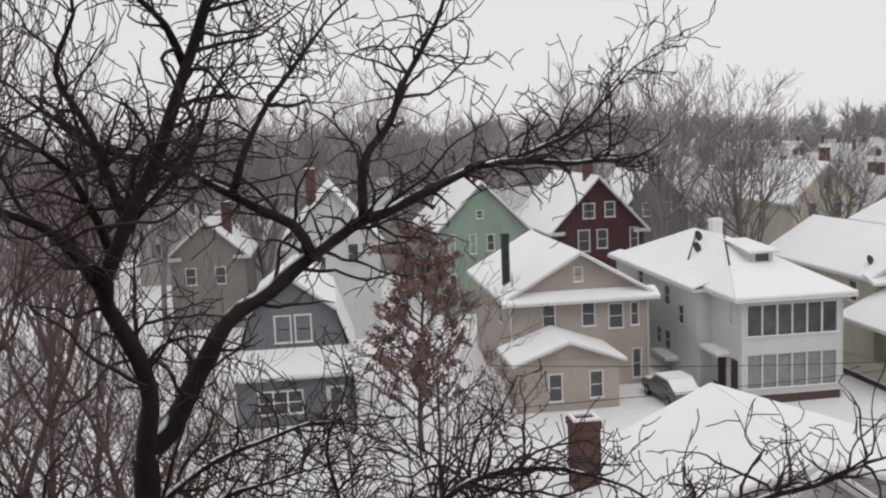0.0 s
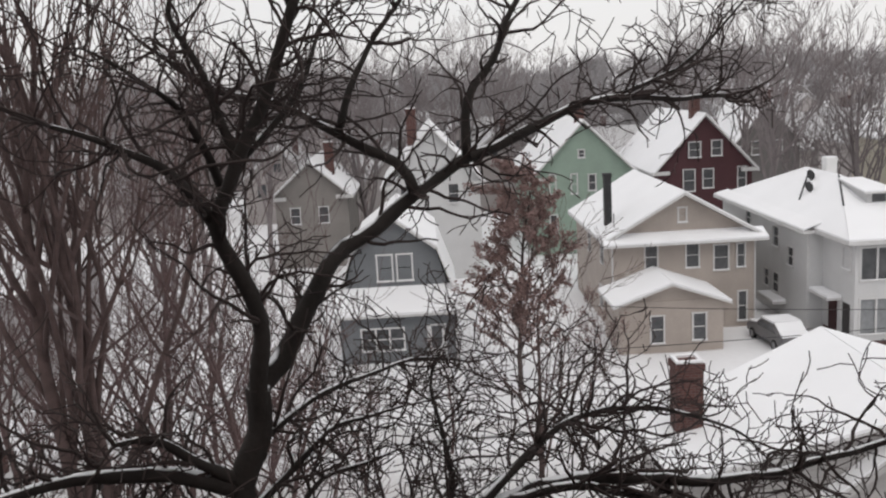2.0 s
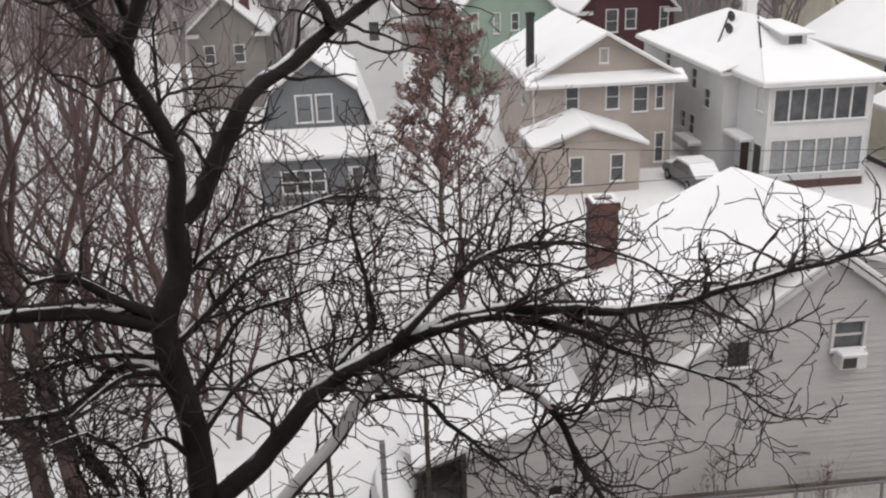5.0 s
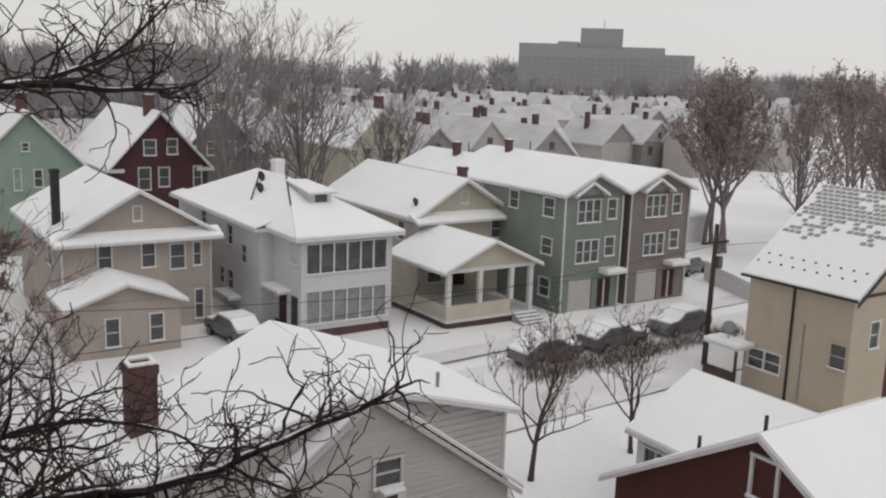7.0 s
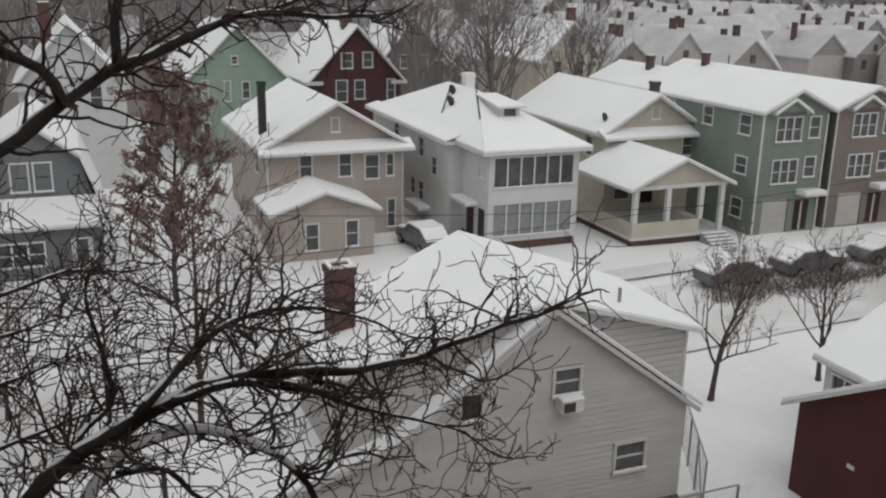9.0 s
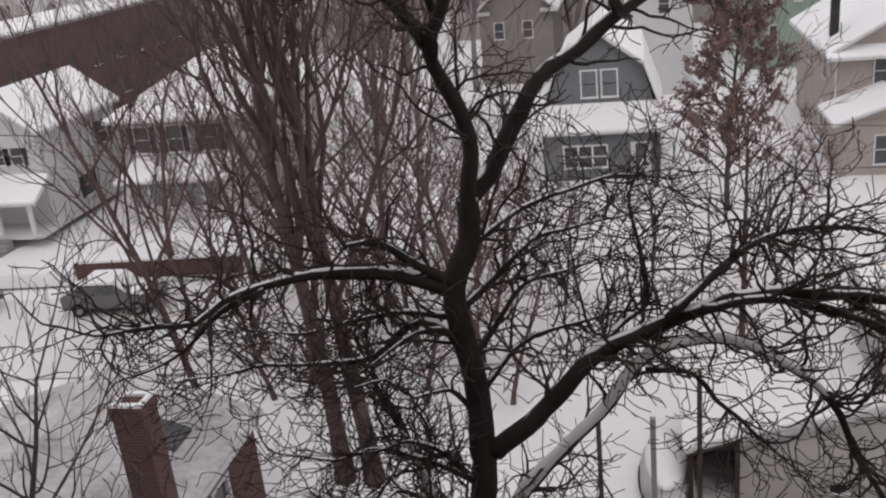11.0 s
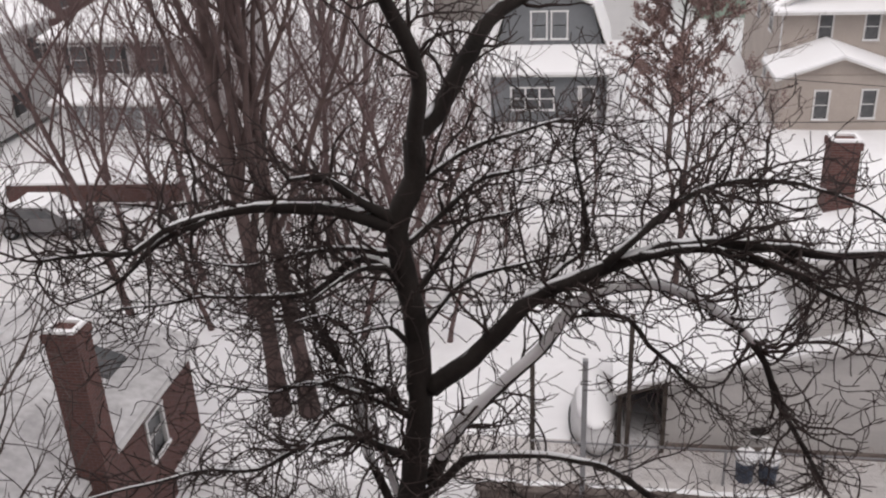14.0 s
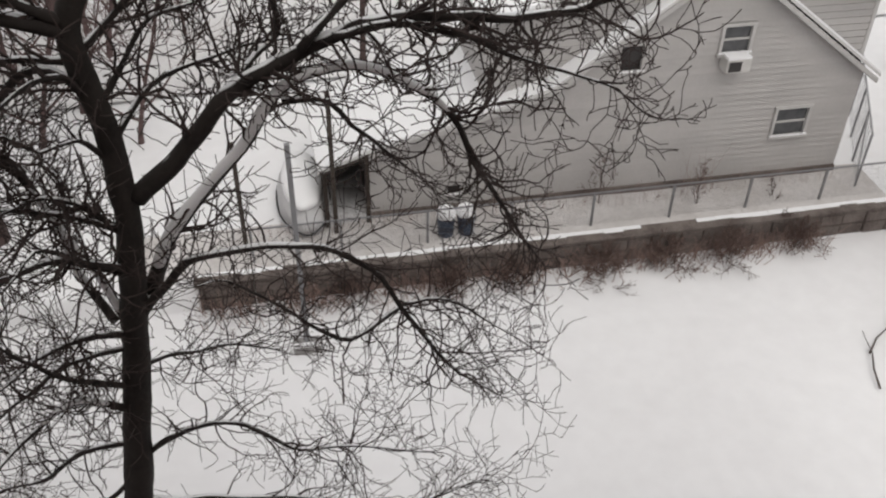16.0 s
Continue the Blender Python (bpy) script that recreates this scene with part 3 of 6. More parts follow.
def cream_house():
    X, Y = 38.1, 54.3
    h = thing("house", X, Y, label="cream clapboard house with an open gabled front porch", category="house")
    x0, x1, d = -4.0, 3.6, 14.0
    wins = [(-2.8, 4.05, .93, 1.4), (2.6, 4.15, .8, 1.37)]
    bm = bmesh.new()
    panel(bm, x0, x1, -.5, 6.0, 0, .2, "S", [hole(*w) for w in wins] + [hole(-.5, .9, 1.0, 2.1), hole(-2.6, 1.3, 1.2, 1.5)])
    sw = [(2.4, 4.1, .9, 1.3), (8, 4.1, .9, 1.3)]
    panel(bm, .2, d, -.5, 6.0, x0, .2, "W", [hole(*w) for w in sw])
    panel(bm, .2, d, -.5, 6.0, x1, .2, "E", [])
    box(bm, x0 + .2, x1 - .2, d - .2, d, -.5, 6)
    part("wall", bm, CREAMWALL, h)
    for w in wins:
        window(h, *w, 0)
    window(h, -2.6, 1.3, 1.2, 1.5, 0)
    for w in sw:
        window(h, *w, x0, "W")
    part("door", B(-1.0, 0.0, .06, .12, .9, 3.0), DOORRED, h)
    gb = bmesh.new()
    prism(gb, [(x0, 6.0), (x1, 6.0), ((x0 + x1) / 2, 8.35)], "y", .35, .5)
    part("gable", gb, CREAMWALL, h)
    window(h, 0, 6.76, .6, .83, .35)
    m = (x0 + x1) / 2
    roof(h, [[(x0 - .6, -.4, 5.9), (m, -.4, 8.55), (m, d + .4, 8.55), (x0 - .6, d + .4, 5.9)], [(m, -.4, 8.55), (x1 + .6, -.4, 5.9), (x1 + .6, d + .4, 5.9), (m, d + .4, 8.55)]])
    pent = bmesh.new()
    slab(pent, [(x0 - .65, -.85, 5.72), (x1 + .65, -.85, 5.72), (x1 + .65, .33, 6.15), (x0 - .65, .33, 6.15)], .14)
    p = part("pent_eave", pent, TRIM, h)
    sn = bmesh.new()
    slab(sn, [(x0 - .63, -.84, 5.83), (x1 + .63, -.84, 5.83), (x1 + .63, .33, 6.27), (x0 - .63, .33, 6.27)], .10)
    part("snow_cover", sn, SNOW, p)
    chimney(h, .3, 1.2, 7.8, 9.3, .55, .55, DARKBRICK)
    bm = bmesh.new()
    bmesh.ops.create_cone(bm, cap_ends=True, segments=20, radius1=.35, radius2=.3, depth=.07, matrix=pose(-3.5, 1.3, 6.9, 70, 0, 30))
    box(bm, -3.52, -3.48, 1.28, 1.32, 6.1, 6.9)
    part("satellite_dish", bm, DARK, h, "grey satellite dish")
    # porch
    px0, px1, py = -6.2, .7, -7.0
    pd = part("porch_deck", B(px0, px1, py, -.02, .4, .6), TRIM, h)
    part("porch_skirt", B(px0 + .1, px1 - .1, py + .15, -.03, -.6, .4), DARKBRICK, h, "dark brick porch base")
    bm = bmesh.new()
    box(bm, px0, px1 - 1.9, py, py + .18, .604, 1.5)
    box(bm, px0, px0 + .18, py + .18, -.02, .604, 1.5)
    part("porch_parapet", bm, CREAMWALL, h, "solid cream porch railing")
    for x in (px0 + .2, px0 + 2.6, px0 + 5.1, px1 - .2):
        part("porch_post", B(x - .15, x + .15, py + .0, py + .3, 1.504 if x < px1 - 1 else .604, 3.6), TRIM, h)
    part("porch_beam", B(px0 - .05, px1 + .05, py - .02, py + .32, 3.604, 3.85), TRIM, h)
    part("porch_side_beam", B(px0 - .05, px0 + .25, py + .33, -.02, 3.604, 3.85), TRIM, h)
    bm = bmesh.new()
    mm = (px0 + px1) / 2
    prism(bm, [(px0, 3.85), (px1, 3.85), (mm, 5.3)], "y", py + .1, py + .25)
    part("porch_gable", bm, CREAMWALL, h)
    roof(h, [[(px0 - .5, py - .4, 3.72), (mm, py - .4, 5.5), (mm, -.02, 5.5), (px0 - .5, -.02, 3.72)], [(mm, py - .4, 5.5), (px1 + .5, py - .4, 3.72), (px1 + .5, -.02, 3.72), (mm, -.02, 5.5)]], th=.14)
    for k in range(5):
        st = part("step", B(px1 - 1.7, px1 + .2, py - 1.6 + k * .32, py - .004 if k == 4 else py - 1.6 + (k + 1) * .32, -.4, -.1 + k * .15), CONCRETE, h)
        part("snow_cover", B(px1 - 1.65, px1 + .15, py - 1.58 + k * .32, py - 1.62 + (k + 1) * .32, -.096 + k * .15, -.03 + k * .15), SNOW, st)
    return h


def narrow_house(X, Y, width, wallmat, label, seed):
    h = thing("house", X, Y, label=label, category="house", group="narrow three-storey houses")
    x0, x1, d = -width / 2, width / 2, 21.0
    wins = [(-.45, 6.2, 2.0, 1.52, 2), (1.65, 6.35, .82, 1.35, 0), (-.45, 3.42, 2.0, 1.52, 2), (1.6, 3.75, .85, 1.3, 0)]
    bm = bmesh.new()
    panel(bm, x0, x1, -.3, 8.15, 0, .2, "S", [hole(*w[:4]) for w in wins] + [hole(-.85, 0, 2.15, 2.35), hole(1.35, .12, 1.2, 2.05)])
    sw = [(1.6, 6.5, 1.1, 1.25), (1.65, 3.9, 1.1, 1.1), (1.7, .95, 1.1, 1.25), (5.5, 6.6, 1.0, 1.2), (10, 6.5, 1.1, 1.25)]
    panel(bm, .2, d, -.3, 8.15, x0, .2, "W", [hole(*w) for w in sw])
    panel(bm, .2, d, -.3, 8.15, x1, .2, "E", [])
    box(bm, x0 + .2, x1 - .2, d - .2, d, -.3, 8.15)
    prism(bm, [(x0, 8.15), (x1, 8.15), (0, 9.35)], "y", .02, .2)
    part("wall", bm, wallmat, h)
    for w in wins:
        window(h, *w[:4], 0, mullions=w[4])
    for w in sw:
        window(h, *w, x0, "W")
    gd = bmesh.new()
    box(gd, -1.9, .2, .08, .14, 0, 2.33)
    g = part("garage_door", gd, GARAGE, h, "pale panelled garage door")
    for k in range(4):
        part("door_panel", B(-1.82, .12, .062, .079, .08 + k * .56, .56 + k * .56), GARAGE, g)
    part("door", B(.85, 1.85, .08, .14, .12, 2.1), DOORRED, h)
    part("door_casing", B(1.3, 1.4, -.02, .078, .12, 2.1), TRIM, h)
    c = part("canopy", B(.7, 2.5, -1.0, -.004, 2.6, 2.75), TRIM, h)
    part("snow_cover", B(.72, 2.48, -.98, -.02, 2.754, 2.95), SNOW, c)
    roof(h, gable_faces(x0 - .35, x1 + .35, -.5, d + .3, 8.15, 9.55))
    bm = bmesh.new()
    prism(bm, [(-1.9, 8.15), (.7, 8.15), (-.6, 8.85)], "y", -.35, -.02)
    part("front_gable", bm, wallmat, h)
    roof(h, [[(-2.1, -.6, 8.1), (-.6, -.6, 8.98), (-.6, 2.0, 8.98), (-2.1, 1.0, 8.1)], [(-.6, -.6, 8.98), (.9, -.6, 8.1), (.9, 1.0, 8.1), (-.6, 2.0, 8.98)]], th=.12, snow=.09)
    chimney(h, -.6, 16 + seed, 9.0, 10.4, .5, .5, DARKBRICK)
    part("vent_pipe", B(.55, .62, 16, 16.07, 9.2, 10.3), DARK, h)
    for px in (x0 + .04, x1 - .04):
        part("downpipe", B(px - .05, px + .05, -.1, -.004, 0, 7.9), TRIM, h)
    return h


def gambrel_profile(w, z0, zk, zr, kx):
    return [(-w, z0), (w, z0), (w * kx, zk), (0, zr), (-w * kx, zk)]


def blue_house():
    X, Y = -2.1, 52.0
    h = thing("house", X, Y, label="blue-grey gambrel house with white trim and a snowy porch roof", category="house")
    w, d = 3.3, 12.0
    low = [(-.9, .8, 2.4, 1.25, 2)]
    bm = bmesh.new()
    panel(bm, -w, w, -1.2, 3.0, 0, .2, "S", [hole(*low[0][:4]), hole(2.2, -.1, .95, 2.2)])
    box(bm, -w, -w + .2, .2, d, -1.2, 3.0)
    box(bm, w - .2, w, .2, d, -1.2, 3.0)
    box(bm, -w + .2, w - .2, d - .2, d, -1.2, 3.0)
    part("wall", bm, BLUEWALL, h)
    window(h, *low[0][:4], 0, mullions=2, frame_mat=WHITE)
    window(h, 2.2, -.1, .95, 2.2, 0, sash=False, frame_mat=WHITE, name="door")
    part("door_panel", B(1.76, 2.64, .02, .055, -.09, .75), WHITE, h)
    part("door_stile", B(1.76, 1.9, .02, .055, .754, 2.06), WHITE, h)
    part("door_stile", B(2.5, 2.64, .02, .055, .754, 2.06), WHITE, h)
    bm = bmesh.new()
    prism(bm, gambrel_profile(w, 3.0, 6.4, 8.1, .72), "y", 1.2, d)
    u = part("upper_storey", bm, BLUEWALL, h)
    window(h, -.6, 4.6, .85, 1.5, 1.2, frame_mat=WHITE)
    window(h, .55, 4.6, .85, 1.5, 1.2, frame_mat=WHITE)
    roof(h, [[(-w - .35, .8, 3.0), (-w * .74, .8, 6.5), (-w * .74, d, 6.5), (-w - .35, d, 3.0)], [(-w * .76, .8, 6.45), (0, .8, 8.3), (0, d, 8.3), (-w * .76, d, 6.45)],
             [(0, .8, 8.3), (w * .76, .8, 6.45), (w * .76, d, 6.45), (0, d, 8.3)], [(w * .74, .8, 6.5), (w + .35, .8, 3.0), (w + .35, d, 3.0), (w * .74, d, 6.5)]], th=.15, snow=.12)
    roof(h, [[(-w - .25, -.5, 2.95), (w + .25, -.5, 2.95), (w + .25, 1.19, 4.15), (-w - .25, 1.19, 4.15)]], th=.12, snow=.13)
    for k in range(5):
        st = part("step", B(1.5, 2.9, -1.7 + k * .34, -.004 if k == 4 else -1.7 + (k + 1) * .34, -1.4, -1.05 + k * .19), CONCRETE, h)
        part("snow_cover", B(1.55, 2.85, -1.68 + k * .34, -1.72 + (k + 1) * .34, -1.046 + k * .19, -.98 + k * .19), SNOW, st)
    part("downpipe", B(w - .02, w + .08, -.12, -.02, -1, 2.8), WHITE, h)
    return h


def back_gable_house(X, Y, width, wallmat, label, wins, chim, ze=7.0, zr=11.6, d=16.0, light_trim=True):
    h = thing("house", X, Y, label=label, category="house")
    x0, x1 = -width / 2, width / 2
    bm = bmesh.new()
    panel(bm, x0, x1, 0, ze, 0, .2, "S", [hole(*w) for w in wins if w[1] + w[3] < ze])
    box(bm, x0, x0 + .2, .2, d, 0, ze)
    box(bm, x1 - .2, x1, .2, d, 0, ze)
    box(bm, x0 + .2, x1 - .2, d - .2, d, 0, ze)
    prism(bm, [(x0, ze), (x1, ze), (0, zr - .1)], "y", .02, .2)
    part("wall", bm, wallmat, h)
    for w in wins:
        window(h, *w, 0 if w[1] + w[3] < ze else -.05)
    roof(h, gable_faces(x0 - .5, x1 + .5, -.5, d + .4, ze - .35, zr + .15))
    part("corner_return", B(x0 - .5, x0 + 1.0, -.45, -.004, ze - .45, ze - .15), TRIM, h)
    part("corner_return", B(x1 - 1.0, x1 + .5, -.45, -.004, ze - .45, ze - .15), TRIM, h)
    chimney(h, chim[0], chim[1], zr - 1.5, zr + 1.5, .8, .8, BRICK)
    return h


tan_house()
white_house()
cream_house()
narrow_house(43.7, 47.2, 5.3, GREENWALL, "narrow three-storey sage-green house with a garage door", 0)
narrow_house(50.3, 47.4, 6.0, TAUPEWALL, "narrow three-storey taupe house with a garage door", 1.5)
blue_house()
back_gable_house(13.9, 82, 9.0, MINTWALL, "mint-green gabled house with snowy roof", [(.7, 5.55, .6, 1.4), (-.9, 5.35, .5, 1.7), (-2.8, 5.4, .5, 1.7), (-.2, 8.5, .5, .65), (-2.8, 2.0, .6, 1.5), (0, 2.0, .6, 1.5)], (0, 2.0))
back_gable_house(24.6, 82, 8.4, MAROON, "dark maroon gabled house with white window trim", [(-.9, 7.97, 1.0, 1.3), (1.05, 8.03, .85, 1.3), (-1.4, 4.97, 1.0, 1.9), (.3, 5.2, .9, 1.65), (3.3, 4.95, .7, 1.95)], (-.2, 2.5))


# ---- the grey house below the window ----
def grey_house():
    X, Y = 0.0, 21.6
    h = thing("house", X, Y, label="light grey clapboard house with a long snow-covered roof and gable", category="house")
    ex, px, kx, lx = 17.1, 12.2, 7.44, 2.4
    ztop, zr, zk, zl = 7.22, 3.62, 3.78, 2.36

    def top(x):
        if x > px:
            return ztop + (zr - ztop) * (x - px) / (ex - px)
        if x > kx:
            return ztop + (zk - ztop) * (px - x) / (px - kx)
        return zk + (zl - zk) * (kx - x) / (kx - lx)

    wins = [(12.78, 4.4, .85, .8), (15.15, 1.48, 1.05, .92), (9.75, 4.08, .65, .78), (4.85, .57, .43, .32)]
    core = bmesh.new()
    prism(core, [(lx, -.3), (ex, -.3), (ex, zr - .05), (px, ztop - .05), (kx, zk - .05), (lx, zl - .05)], "y", .16, .3)
    w = part("wall", core, GRAYBOARD, h)
    c = 0.19
    n = int(ztop / c)
    for k in range(n + 1):
        z0, z1 = k * c, (k + 1) * c
        xs = np.linspace(lx, ex, 600)
        ok = [x for x in xs if top(x) > z1 - .02]
        if not ok:
            continue
        segs = [(ok[0], ok[-1])]
        for wx, wz, ww, wh in wins:
            if wz < z1 - .03 and wz + wh > z0 + .03:
                segs = [s for a, b in segs for s in ((a, min(b, wx - ww / 2)), (max(a, wx + ww / 2), b)) if s[1] - s[0] > .05]
        for a, b in segs:
            bm = bmesh.new()
            vs = [(a, .0, z0), (b, .0, z0), (b, .035, z1), (a, .035, z1)]
            f = [bm.verts.new(v) for v in vs]
            g = [bm.verts.new((v[0], .155, v[2])) for v in vs]
            bm.faces.new(f)
            bm.faces.new(g[::-1])
            for i in range(4):
                bm.faces.new((f[i], g[i], g[(i + 1) % 4], f[(i + 1) % 4]))
            part("clapboard", bm, GRAYBOARD, w)
    part("foundation", B(lx + .02, ex - .02, -.09, -.004, -.2, .22), WALLSTONE, h, "dark stained foundation ledge")
    for a in wins[:2]:
        window(h, *a, .0, frame_mat=GRAYTRIM)
    window(h, *wins[2], .0, sash=False, frame_mat=GRAYBOARD, glass=SCREEN, name="vent")
    window(h, *wins[3], .0, sash=False, frame_mat=GRAYBOARD, glass=SCREEN, name="vent")
    # the tall body behind the gable, with a broad low roof flaring to both sides
    xl, xr, ze = 5.75, 17.05, 5.78
    plan = [(xl, .31), (xr, .31), (xr, 4.7), (12.4, 7.2), (xl, 3.8)]
    bm = bmesh.new()
    slab(bm, [(x, y, ze) for x, y in plan], ze + .3)
    part("body_wall", bm, GRAYBOARD, h)
    bm = bmesh.new()
    prism(bm, [(xl, ze + .004), (xr, ze + .004), (px, ztop + .02)], "y", .31, .5)
    part("upper_gable", bm, GRAYBOARD, h)
    jf, jb = (px, -.12, 7.36), (12.45, 7.6, 7.36)
    roof(h, [[jf, (17.4, -.12, 5.86), (17.6, 5.0, 5.86), jb], [jf, jb, (5.45, 4.1, 5.86), (5.45, -.12, 5.86)]], th=.13, snow=.09)
    for k in range(16):
        z0 = 3.6 + k * .21
        z1 = z0 + .195
        up = max(0.0, z1 - ze) / ((ztop - ze) / (px - xl))
        rake = kx + (z0 - zk) / ((ztop - zk) / (px - kx)) if z0 > zk else kx
        if rake - xl - up > .15 and z1 < ztop:
            part("clapboard", B(xl + up, rake - .05, .262, .306, z0, z1), GRAYBOARD, h)
        up = max(0.0, z1 - ze) / ((ztop - ze) / (xr - px))
        rake = px + (ztop - z0) / ((ztop - zr) / (ex - px))
        if xr - up - rake > .15 and z1 < ztop:
            part("clapboard", B(rake + .05, xr - up, .262, .306, z0, z1), GRAYBOARD, h)
    part("corner_board", B(xl - .05, xl + .06, .24, .36, 3.3, ze), GRAYTRIM, h)
    part("corner_board", B(xr - .06, xr + .05, .24, .36, 3.3, ze), GRAYTRIM, h)
    # the gable's own narrow roof edges and the flaring lean-to
    ox, oz = ex + .38, zr - .28
    roof(h, [[(px, -.30, ztop + .12), (ox, -.30, oz + .12), (ox, .25, oz + .12), (px, .25, ztop + .12)],
             [(px, -.30, ztop + .12), (px, .25, ztop + .12), (kx, .25, zk + .12), (kx, -.30, zk + .12)],
             [(kx, -.30, zk + .12), (kx, 4.1, zk + .12), (4.9, 4.1, 3.10), (4.9, -.30, 3.10)],
             [(4.9, -.30, 3.10), (4.9, 4.1, 3.10), (lx - .15, 4.1, zl + .08), (lx - .15, -.30, zl + .08)]], th=.09, snow=.07)
    part("side_wall", B(lx, lx + .2, .3, 4.0, -.3, zl - .05), GRAYBOARD, h)
    for a, b in (((px, ztop - .02), (ex + .36, zr - .31)), ((px, ztop - .02), (kx, zk - .02)), ((kx, zk - .02), (lx - .1, zl - .08))):
        bm = bmesh.new()
        prism(bm, [(a[0], a[1]), (b[0], b[1]), (b[0], b[1] - .15), (a[0], a[1] - .17)], "y", -.27, -.22)
        part("rake_board", bm, GRAYTRIM, h)
        bm = bmesh.new()
        prism(bm, [(a[0], a[1] - .16), (b[0], b[1] - .14), (b[0], b[1] - .18), (a[0], a[1] - .20)], "y", -.216, -.04)
        part("soffit", bm, GRAYTRIM, h)
    chimney(h, 6.75, 2.8, 4.5, 8.12, .74, .68, BRICK)
    ac = part("air_conditioner", B(12.42, 13.14, -.45, .1, 3.98, 4.38, bevel=.02), ACBOX, h, "white window air conditioner")
    part("grille", B(12.47, 12.85, -.46, -.452, 4.03, 4.33), SCREEN, ac)
    part("snow_cover", B(12.43, 13.13, -.44, -.02, 4.384, 4.45), SNOW, ac)
    part("vent_pipe", B(15.0, 15.08, 1.0, 1.08, 6.3, 7.1), METAL, h)
    # open shed end of the lean-to
    for x0, x1, z1 in ((1.08, 1.2, 1.9), (2.26, 2.38, 2.3)):
        part("shed_post", B(x0, x1, -.28, -.16, -.2, z1), WOODPOLE, h)
    part("shed_beam", prism(bmesh.new(), [(1.08, 1.92), (2.3, 2.36), (2.3, 2.24), (1.08, 1.80)], "y", -.30, -.284), WOODPOLE, h)
    part("shed_side", B(1.1, 1.16, -.15, 3.2, -.2, 1.85), WOODPOLE, h)
    # Near-black back panel: the shade inside the shed is put into its colour.
    part("shed_back", B(1.17, 2.39, 3.0, 3.1, -.2, 1.9), SCREEN, h, "back of the open shed, near-black for the shade inside")
    drift = bmesh.new()
    slab(drift, [(1.2, -.15, .35), (2.38, -.15, .12), (2.38, 1.6, .02), (1.2, 1.6, .1)], .4)
    part("snow_drift", drift, SNOW_THIN, h)
    roof(h, [[(.95, -.34, 1.95), (lx - .154, -.34, zl + .07), (lx - .154, 3.4, zl + .07), (.95, 3.4, 1.95)]], th=.08, snow=.09)
    return h


grey_house()


# ---- houses of the near side and to the sides ----
def beige_house():
    h = thing("house", 40.3, 25.3, label="beige stucco house with a thinly snowed slate roof", category="house")
    d, w = 6.0, 11.4
    sw = [(4.7, 1.2, 2.0, 1.0), (.55, 2.45, .85, 1.2)]
    bm = bmesh.new()
    panel(bm, 0, d, -.3, 6.2, 0, .25, "W", [hole(*s) for s in sw])
    panel(bm, .25, w, -.3, 6.2, 0, .25, "S", [hole(1.9, 3.4, .75, 1.3)])
    box(bm, .25, w, d - .25, d, -.3, 6.2)
    box(bm, w - .25, w, .25, d - .25, -.3, 6.2)
    prism(bm, [(0, 6.2), (w, 6.2), (w / 2, 10.4)], "y", .02, .25)
    part("wall", bm, BEIGEWALL, h)
    window(h, *sw[0], 0, "W", mullions=1)
    window(h, *sw[1], 0, "W", frame_mat=BEIGEWALL)
    window(h, 1.9, 3.4, .75, 1.3, 0, "S")
    r = roof(h, gable_faces(-.35, w + .35, -.4, d + .35, 6.1, 10.55), snow=.05, th=.12)
    # slate courses that show through the thin snow
    dx, dz = (w / 2 + .35) / 24, 4.45 / 24
    rng = random.Random(4)
    me = None
    for i in range(8, 24):
        for j in range(17):
            if rng.random() < min(.96, max(.05, .13 * (i - 9))):
                x, z, y = -.35 + dx * i, 6.1 + dz * i, -.35 + j * .375 + (i % 2) * .18 + rng.uniform(-.02, .02)
                if me is None:
                    bm = bmesh.new()
                    slab(bm, [(0, 0, 0), (0, .31, 0), (dx * .68, .31, dz * .68), (dx * .68, 0, dz * .68)], .02)
                    o = part("slate", bm, SLATE, r)
                    me = o.data
                else:
                    o = new("slate", me)
                    o.parent = r
                o.location = (x, y, z + .075)
    for j in range(9):
        g = bmesh.new()
        box(g, .45, .52, .35 + j * .7, .45 + j * .7, 6.75, 6.83)
        box(g, .95, 1.02, .1 + j * .7, .2 + j * .7, 7.12, 7.2)
        part("snow_guard", g, SHINGLE, r)
    part("gutter", B(-.45, -.33, -.4, d + .3, 5.98, 6.1), DARK, h)
    part("belt_board", B(0, w, -.06, -.004, 6.02, 6.16), DARK, h)
    for s in (1, -1):
        e, m = (-.38 if s > 0 else w + .38), w / 2
        part("rake_board", prism(bmesh.new(), [(e, 5.93), (m, 10.38), (m, 10.16), (e, 5.71)], "y", -.44, -.405), DARK, h)
    part("downpipe", B(-.1, -.01, 3.2, 3.3, -.2, 5.98), DARK, h)
    part("conduit", B(-.05, -.004, 2.5, 2.55, .2, 4.2), METAL, h)
    p = part("side_porch", B(-1.4, -.02, 5.3, 7.6, 2.2, 2.35), TRIM, h)
    part("snow_cover", B(-1.38, -.04, 5.32, 7.58, 2.354, 2.5), SNOW, p)
    part("porch_post", B(-1.35, -1.23, 5.4, 5.52, -.1, 2.2), WOODPOLE, h)
    part("porch_post", B(-1.35, -1.23, 7.4, 7.52, -.1, 2.2), WOODPOLE, h)
    part("porch_rail", B(-1.33, -1.25, 5.52, 7.4, .2, 1.0), WOODPOLE, h)
    bm = bmesh.new()
    bmesh.ops.create_cone(bm, cap_ends=True, segments=20, radius1=.36, radius2=.3, depth=.07, matrix=pose(-.6, 6.6, 3.1, 70, 0, -50))
